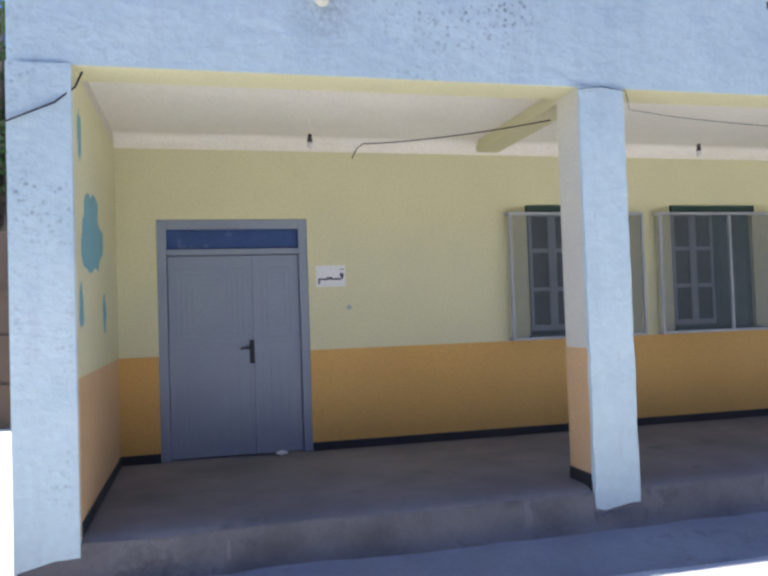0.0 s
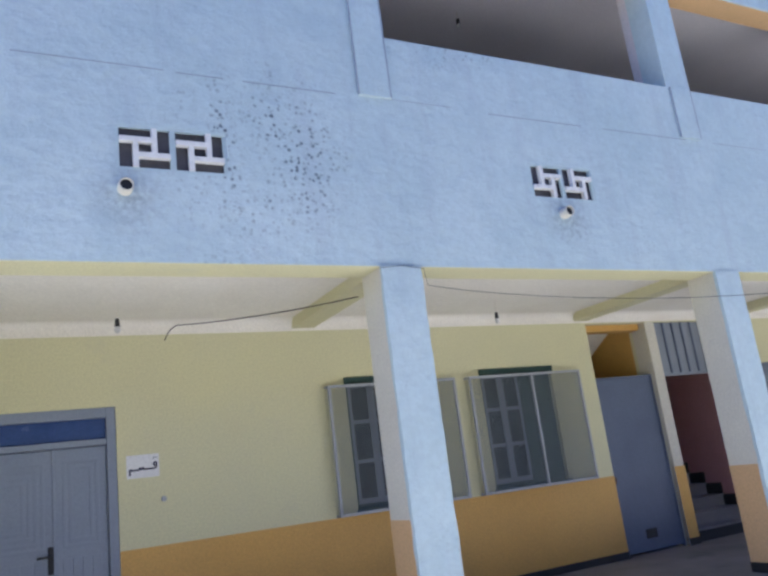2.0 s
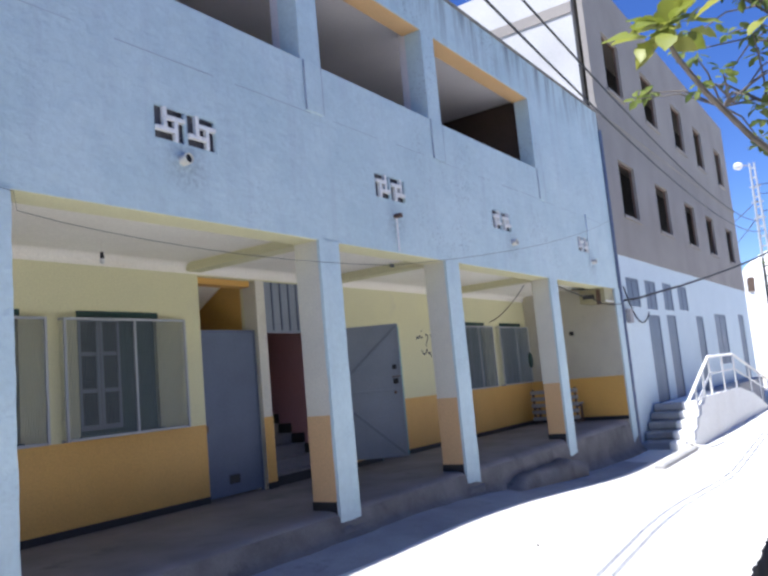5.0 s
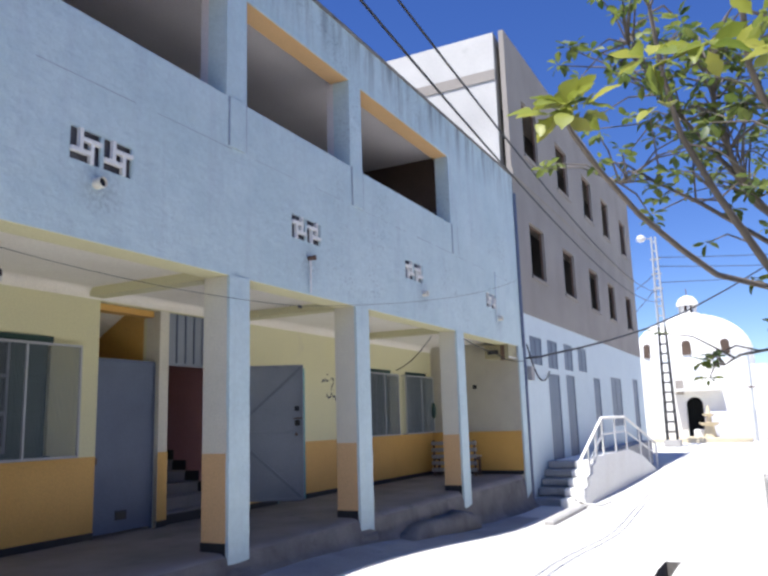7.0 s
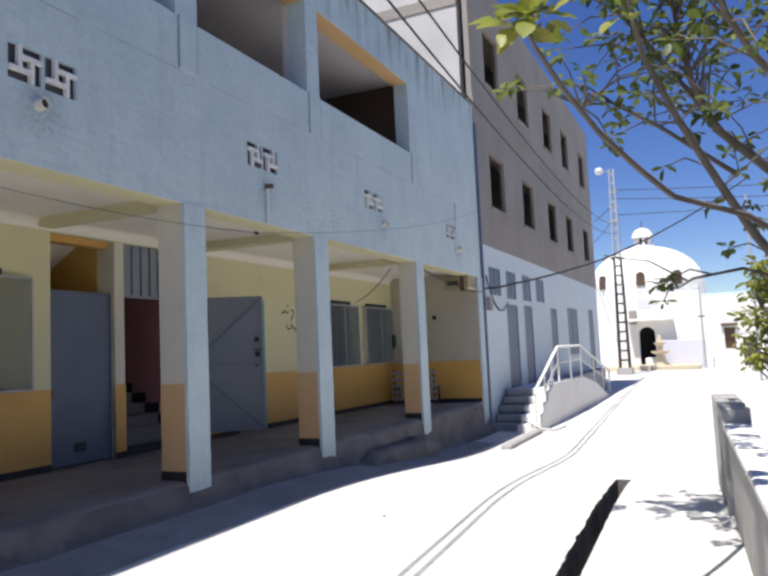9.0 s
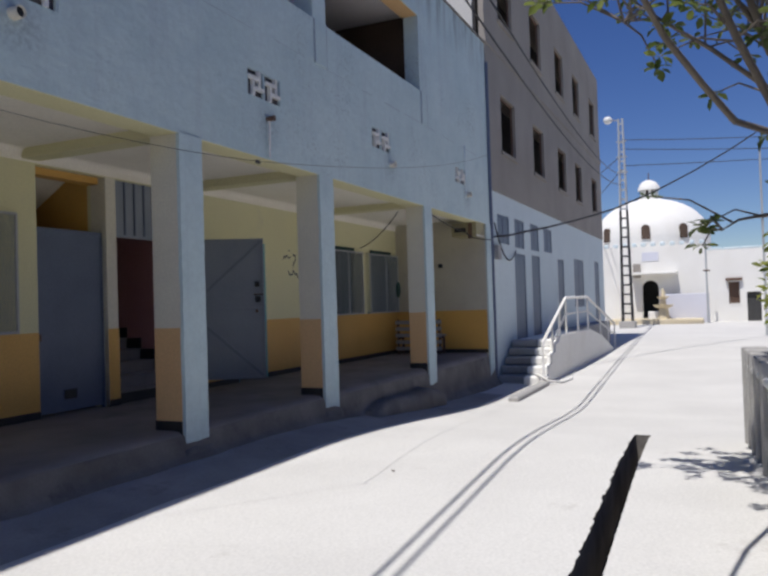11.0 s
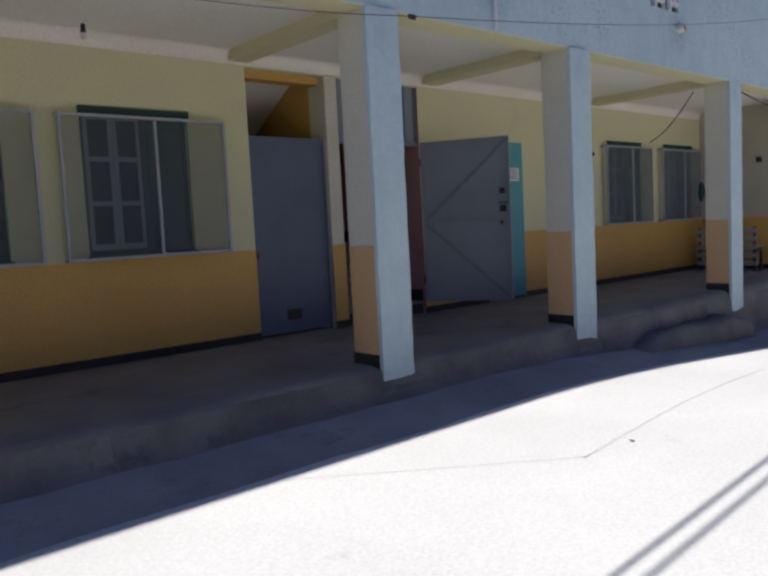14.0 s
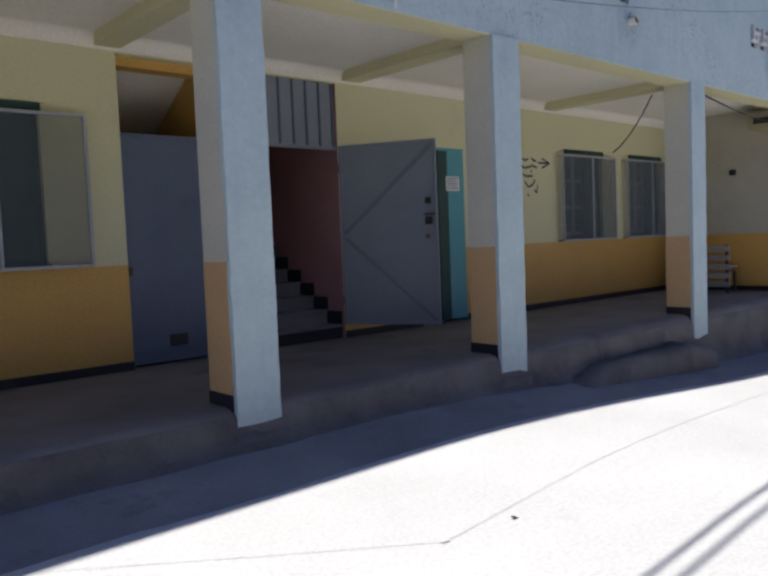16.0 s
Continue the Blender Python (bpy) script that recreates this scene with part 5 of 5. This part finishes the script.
def lattice_pole():
    p = thing("lattice_pole", (51.2, 5.57, LOW), "tall steel lattice power pole with a street lamp", "power pole")
    p.scale = (1.256, 1.256, 1.256)
    h = 10.9
    for s in (-1, 1):
        for q in (-1, 1):
            part("leg", rod(bmesh.new(), (q * 0.2, s * 0.25, 0), (q * 0.13, s * 0.166, h * 0.56), 0.06, 0.05, seg=6), M_CABLE, p, "black painted lower leg")
            part("leg", rod(bmesh.new(), (q * 0.13, s * 0.166, h * 0.56), (q * 0.08, s * 0.1, h), 0.055, 0.045, seg=6), M_FRAME, p, "galvanised upper leg")
    n = 22
    for i in range(n):
        z, f = h * (i + 0.5) / n, 1 - 0.6 * (i + 0.5) / n
        part("rung", bx(-0.02, 0.02, -0.25 * f, 0.25 * f, z - 0.045, z + 0.045), M_CABLE if i < 12 else M_FRAME, p)
    part("base", bx(-0.35, 0.35, -0.4, 0.4, 0, 0.35, bevel=0.03), M_POST, p, "concrete footing")
    lamp = part("lamp_arm", rod(bmesh.new(), (0, 0.05, h - 0.1), (-0.2, 0.5, h - 0.05), 0.03), M_POST, p)
    g = bmesh.new()
    bmesh.ops.create_uvsphere(g, u_segments=14, v_segments=10, radius=0.23, matrix=Matrix.Translation((-0.2, 0.6, h - 0.05)) @ Matrix.Diagonal((1, 1, 0.85, 1)))
    part("lamp_head", g, M_LAMPGLASS, lamp, "white lamp globe", smooth=True)
    for z in (h - 1.2, h - 2.0, h - 2.8):
        part("insulator", rod(bmesh.new(), (0, -0.26, z), (0, 0.26, z), 0.04), M_POST, p)


lattice_pole()
for x, y, z0, z1, r in ((58.0, 0.87, -0.95, 5.2, 0.07), (40.0, -1.9, LOW, 8.2, 0.06)):
    sp = thing("service_pole", (x, y, z0), "thin grey metal service pole", "pole", "service poles")
    part("shaft", rod(bmesh.new(), (0, 0, 0), (0, 0, z1 - z0), r, r * 0.8), M_FRAME, sp)
    part("bracket", bx(-0.12, 0.12, -0.22, 0.22, (z1 - z0) * 0.62, (z1 - z0) * 0.62 + 0.1, bevel=0.01), M_RUST, sp)
for a, z, sag, r in (((-9, 2.02, 6.3), (51.2, 5.4, 8.6), 1.85, 0.017), ((-9, 1.95, 6.7), (51.2, 5.35, 9.2), 1.85, 0.017)):
    wire("overhead_cable", sagging(a, z, sag, 30), r, "black overhead power cable above the street")
for a, z, sag in (((51.2, 5.57, 11.5), (55, -27, 11.2), 0.7), ((51.2, 5.57, 10.9), (55, -27, 9.8), 0.6), ((51.2, 5.57, 9.8), (55, -27, 9.8), 0.4), ((51.2, 5.57, 10.5), (75, 15, 11.6), 0.6), ((51.2, 5.57, 9.6), (75, 15, 8.4), 0.7)):
    wire("overhead_cable", sagging(a, z, sag, 12), 0.025, "thin overhead wire at the lattice pole")
wire("overhead_cable", [(18.7, 5.12, 2.85), (19.5, 5.0, 2.92), (20.5, 4.80, 3.08), (21.7, 4.4, 3.28), (23.0, 3.95, 3.53), (24.5, 3.55, 3.82), (26.0, 3.12, 4.14), (29.0, 2.05, 5.0), (32.0, 0.82, 6.06), (35.0, -0.5, 7.25), (38.0, -1.9, 8.6)], 0.03, "black cable slung from the neighbour wall across the street")

# ---- street side: low wall, posts, fig tree ----
def low_wall():
    a, b = Vector((10.3, -0.14, 0)), Vector((3.6, -0.46, 0))
    d = b - a
    ang = math.degrees(math.atan2(d.y, d.x))
    w = thing("low_wall", (a.x, a.y, GROUND), "low cement garden wall with square posts and pale coping", "wall", rz=ang)
    part("wall_body", bx(0.1, d.length, 0.03, 0.2, -0.3, 0.80, bevel=0.01), M_POST, w)
    part("coping", bx(0.1, d.length, 0.0, 0.24, 0.80, 0.87, bevel=0.015), M_LIME, w, "pale worn coping")
    for x in (0.0, 0.42, 0.86, 1.35, 1.95):
        part("post", bx(x, x + 0.11, -0.02, 0.25, -0.3, 1.02, bevel=0.015), M_POST, w)


low_wall()


LEAF = ((0.0, 0.0), (0.10, 0.035), (0.22, 0.12), (0.36, 0.235), (0.46, 0.19), (0.58, 0.255), (0.70, 0.235), (0.82, 0.165), (0.92, 0.075), (1.0, 0.0))


def leaf(bm, rng, base, out, s):
    """One fig leaf: short stalk, shallow lobes, folded along the rib and drooping at the tip."""
    side = out.cross(Vector((rng.gauss(0, 0.45), rng.gauss(0, 0.45), 1))).normalized()
    up = side.cross(out)
    droop, fold, wide = rng.uniform(0.05, 0.32), rng.uniform(0.1, 0.5), rng.uniform(0.8, 1.15)
    mid = [bm.verts.new(base + out * (s * u) - up * (s * droop * u * u)) for u, _ in LEAF]
    for sg in (-1, 1):
        edge = [mid[0]] + [bm.verts.new(base + out * (s * u) + side * (sg * s * v * wide) + up * (s * (fold * v + 0.03 * rng.uniform(-1, 1) - droop * u * u))) for u, v in LEAF[1:-1]] + [mid[-1]]
        for i in range(len(LEAF) - 1):
            f = list(dict.fromkeys([mid[i], mid[i + 1], edge[i + 1], edge[i]]))
            if len(f) > 2:
                bm.faces.new(f)


def spray(bm, rng, at, n, size, spread):
    """A rosette of leaves round a twig's end."""
    turn = rng.uniform(0, 6.28)
    for k in range(n):
        a = turn + 2.4 * k
        d = Vector((math.cos(a), math.sin(a), rng.gauss(0.15, 0.5))).normalized()
        leaf(bm, rng, Vector(at) + d * spread * rng.uniform(0.1, 0.45), (d + Vector((0, 0, -0.15))).normalized(), size * rng.uniform(0.6, 1.15))


def fig_tree():
    o = Vector((10.1, -1.8, gz(10.1)))
    t = thing("fig_tree", o, "fig tree with grey limbs and lobed leaves over the street", "tree")
    rng = random.Random(11)
    limbs = {
        "a": ([(10.17, -1.8, -0.62), (10.04, -1.64, 0.35), (9.66, -1.45, 1.19)], (0.122, 0.079)),
        "b": ([(9.66, -1.45, 1.19), (8.54, -0.97, 1.86), (7.77, -0.63, 2.24), (7.32, -0.37, 2.66), (6.81, -0.09, 3.15), (6.35, 0.11, 3.56), (5.88, 0.16, 3.9), (5.52, 0.17, 4.26)], (0.05, 0.014)),
        "c": ([(8.54, -0.97, 1.86), (7.37, -1.05, 1.98), (6.64, -0.54, 2.25), (6.09, -0.05, 2.36), (5.45, 0.12, 2.45), (4.88, 0.29, 2.58), (4.29, 0.4, 2.71), (3.82, 0.43, 2.76), (3.67, 0.43, 2.79)], (0.03, 0.01)),
        "d": ([(8.54, -0.97, 1.86), (6.47, -1.19, 2.38), (5.8, -0.8, 2.96), (5.58, -0.61, 3.14), (5.3, -0.46, 3.34), (4.94, -0.4, 3.43), (4.58, -0.4, 3.71)], (0.034, 0.016)),
        "e": ([(9.66, -1.45, 1.19), (9.23, -1.51, 2.23), (8.42, -0.88, 2.9), (7.95, -0.39, 3.31), (7.46, -0.22, 3.64), (7.17, -0.14, 4.02), (6.86, -0.12, 4.35)], (0.065, 0.013)),
        "f": ([(8.92, -1.08, 1.82), (8.18, -0.53, 1.97), (7.81, -0.09, 1.88), (7.65, 0.04, 1.79)], (0.022, 0.006)),
        "g": ([(8.05, -0.53, 2.87), (7.41, 0.07, 3.25), (7.01, 0.45, 3.44), (6.83, 0.68, 3.39)], (0.025, 0.006)),
        "h": ([(7.91, -0.43, 3.28), (7.38, 0.03, 3.89), (6.92, 0.33, 4.27), (6.62, 0.48, 4.58)], (0.025, 0.007)),
        "i": ([(8.42, -0.88, 2.9), (8.14, -1.26, 3.51), (7.68, -1.26, 4.27)], (0.036, 0.009)),
    }
    count = {"b": 20, "c": 0, "d": 8, "e": 110, "f": 5, "g": 18, "h": 34, "i": 80}
    crown, near, twigs = bmesh.new(), bmesh.new(), bmesh.new()
    for key, (pts, (r0, r1)) in limbs.items():
        pts = [Vector(p) - o for p in pts]
        rr = [r0 + (r1 - r0) * i / (len(pts) - 1) for i in range(len(pts))]
        part("trunk" if key == "a" else "limb", sweep(bmesh.new(), pts, rr, 8), M_BARK, t, smooth=True)
        for _ in range(count.get(key, 0)):
            k = rng.randrange(1, len(pts))
            p = pts[k] if k == len(pts) - 1 else pts[k].lerp(pts[k + 1], rng.random())
            d = Vector((rng.gauss(-0.1, 0.6), rng.gauss(0.1, 0.7), rng.gauss(0.22, 0.4))) * 0.52
            e = p + d
            sweep(twigs, [p, p.lerp(e, 0.5) + Vector((0, 0, 0.08)), e], [0.010, 0.008, 0.005], 5)
            spray(crown, rng, e, rng.randint(6, 10), 0.12, 0.06)
    for q, n, size in (((3.70, 0.42, 2.87), 14, 0.20), ((3.72, 0.36, 2.83), 9, 0.18), ((3.74, 0.50, 2.85), 9, 0.20), ((4.1, 0.08, 3.2), 9, 0.22), ((4.1, -0.2, 3.2), 9, 0.22), ((4.1, -0.5, 3.08), 10, 0.22), ((4.35, -0.45, 3.4), 8, 0.22), ((4.1, 0.02, 2.93), 3, 0.2), ((4.6, -0.75, 2.75), 6, 0.2)):
        spray(near, rng, Vector(q) - o, n, size, 0.12)
    sweep(near, [Vector((4.6, -0.4, 3.5)) - o, Vector((4.3, -0.2, 3.3)) - o, Vector((4.1, 0.05, 3.15)) - o, Vector((4.1, 0.02, 2.95)) - o], [0.012, 0.01, 0.008, 0.006], 5)
    tagged(part("twig", twigs, M_BARK, t), kind="stuff")
    tagged(part("crown", crown, M_FIG, t, "lobed dark green leaves", smooth=True), kind="stuff")
    tagged(part("young_leaves", near, M_FIGNEAR, t, "large bright yellow-green leaves", smooth=True), kind="stuff")


fig_tree()


def bushy_tree(x, y, h, spread, seed, n, label, leaves=M_TREE, size=0.24, stem=1.0):
    t = thing("tree", (x, y, gz(x)), label, "tree")
    rng = random.Random(seed)
    tr, cr = bmesh.new(), bmesh.new()
    sweep(tr, [(0, 0, -0.1), (0.05, 0.03, h * 0.3), (-0.05, 0.05, h * 0.6), (0.05, 0, h * 0.85)], [0.16 * stem, 0.12 * stem, 0.08 * stem, 0.03 * stem], 8)
    for _ in range(n):
        a, r, z = rng.uniform(0, 6.28), spread * math.sqrt(rng.random()), h * rng.uniform(0.5, 1.05)
        r *= 1.15 - 0.6 * abs(z / h - 0.65)
        e = Vector((r * math.cos(a), r * math.sin(a), z))
        if rng.random() < 0.25:
            sweep(tr, [(0, 0, z * 0.7), tuple(e)], [0.03, 0.008], 5)
        spray(cr, rng, e, 7, size, size * 1.4)
    part("trunk", tr, M_BARK, t, smooth=True)
    tagged(part("crown", cr, leaves, t), kind="stuff")


bushy_tree(13.6, -1.15, 3.05, 0.5, 4, 200, "slim leafy green sapling beside the street", M_FIGNEAR, 0.17, 0.35)
bushy_tree(-3.9, 16.2, 8.5, 2.6, 8, 1000, "dark leafy tree behind the brown fence")
fence = thing("board_fence", (-9.5, 13.2, GROUND), "brown weathered board fence beyond the school corner", "fence")
for k in range(24):
    part("board", bx(k * 0.34, k * 0.34 + 0.33, 0.0, 0.04, 0.0, 3.3 + 0.05 * math.sin(k * 2.1), bevel=0.005), M_BROWN, fence)
for z in (0.7, 1.5, 2.3):
    part("rail", bx(0, 8.2, -0.05, 0.0, z, z + 0.1), M_BROWN, fence)
rock = bmesh.new()
bmesh.ops.create_icosphere(rock, subdivisions=3, radius=0.3, matrix=Matrix.Diagonal((1.5, 1, 0.9, 1)))
for v in rock.verts:
    v.co += 0.05 * Vector(noise.noise_vector(v.co * 4))
bl = solid("boulder", rock, M_KERB, "rounded brown boulder at the porch corner", "boulder", smooth=True)
bl.location = (-1.75, 5.0, GROUND + 0.12)

# fallen leaves and pebbles on the street
rng = random.Random(21)
for x, y in ((7.44, 3.07), (6.9, 4.62), (8.45, 4.7)):
    lf = thing("dry_leaf", (x, y, GROUND), "curled dry brown leaf on the concrete", "leaf", "dry leaves", rz=rng.uniform(0, 360))
    m = bmesh.new()
    spray(m, rng, (0, 0, 0.02), 1, 0.08, 0.01)
    part("blade", m, M_BROWN, lf)
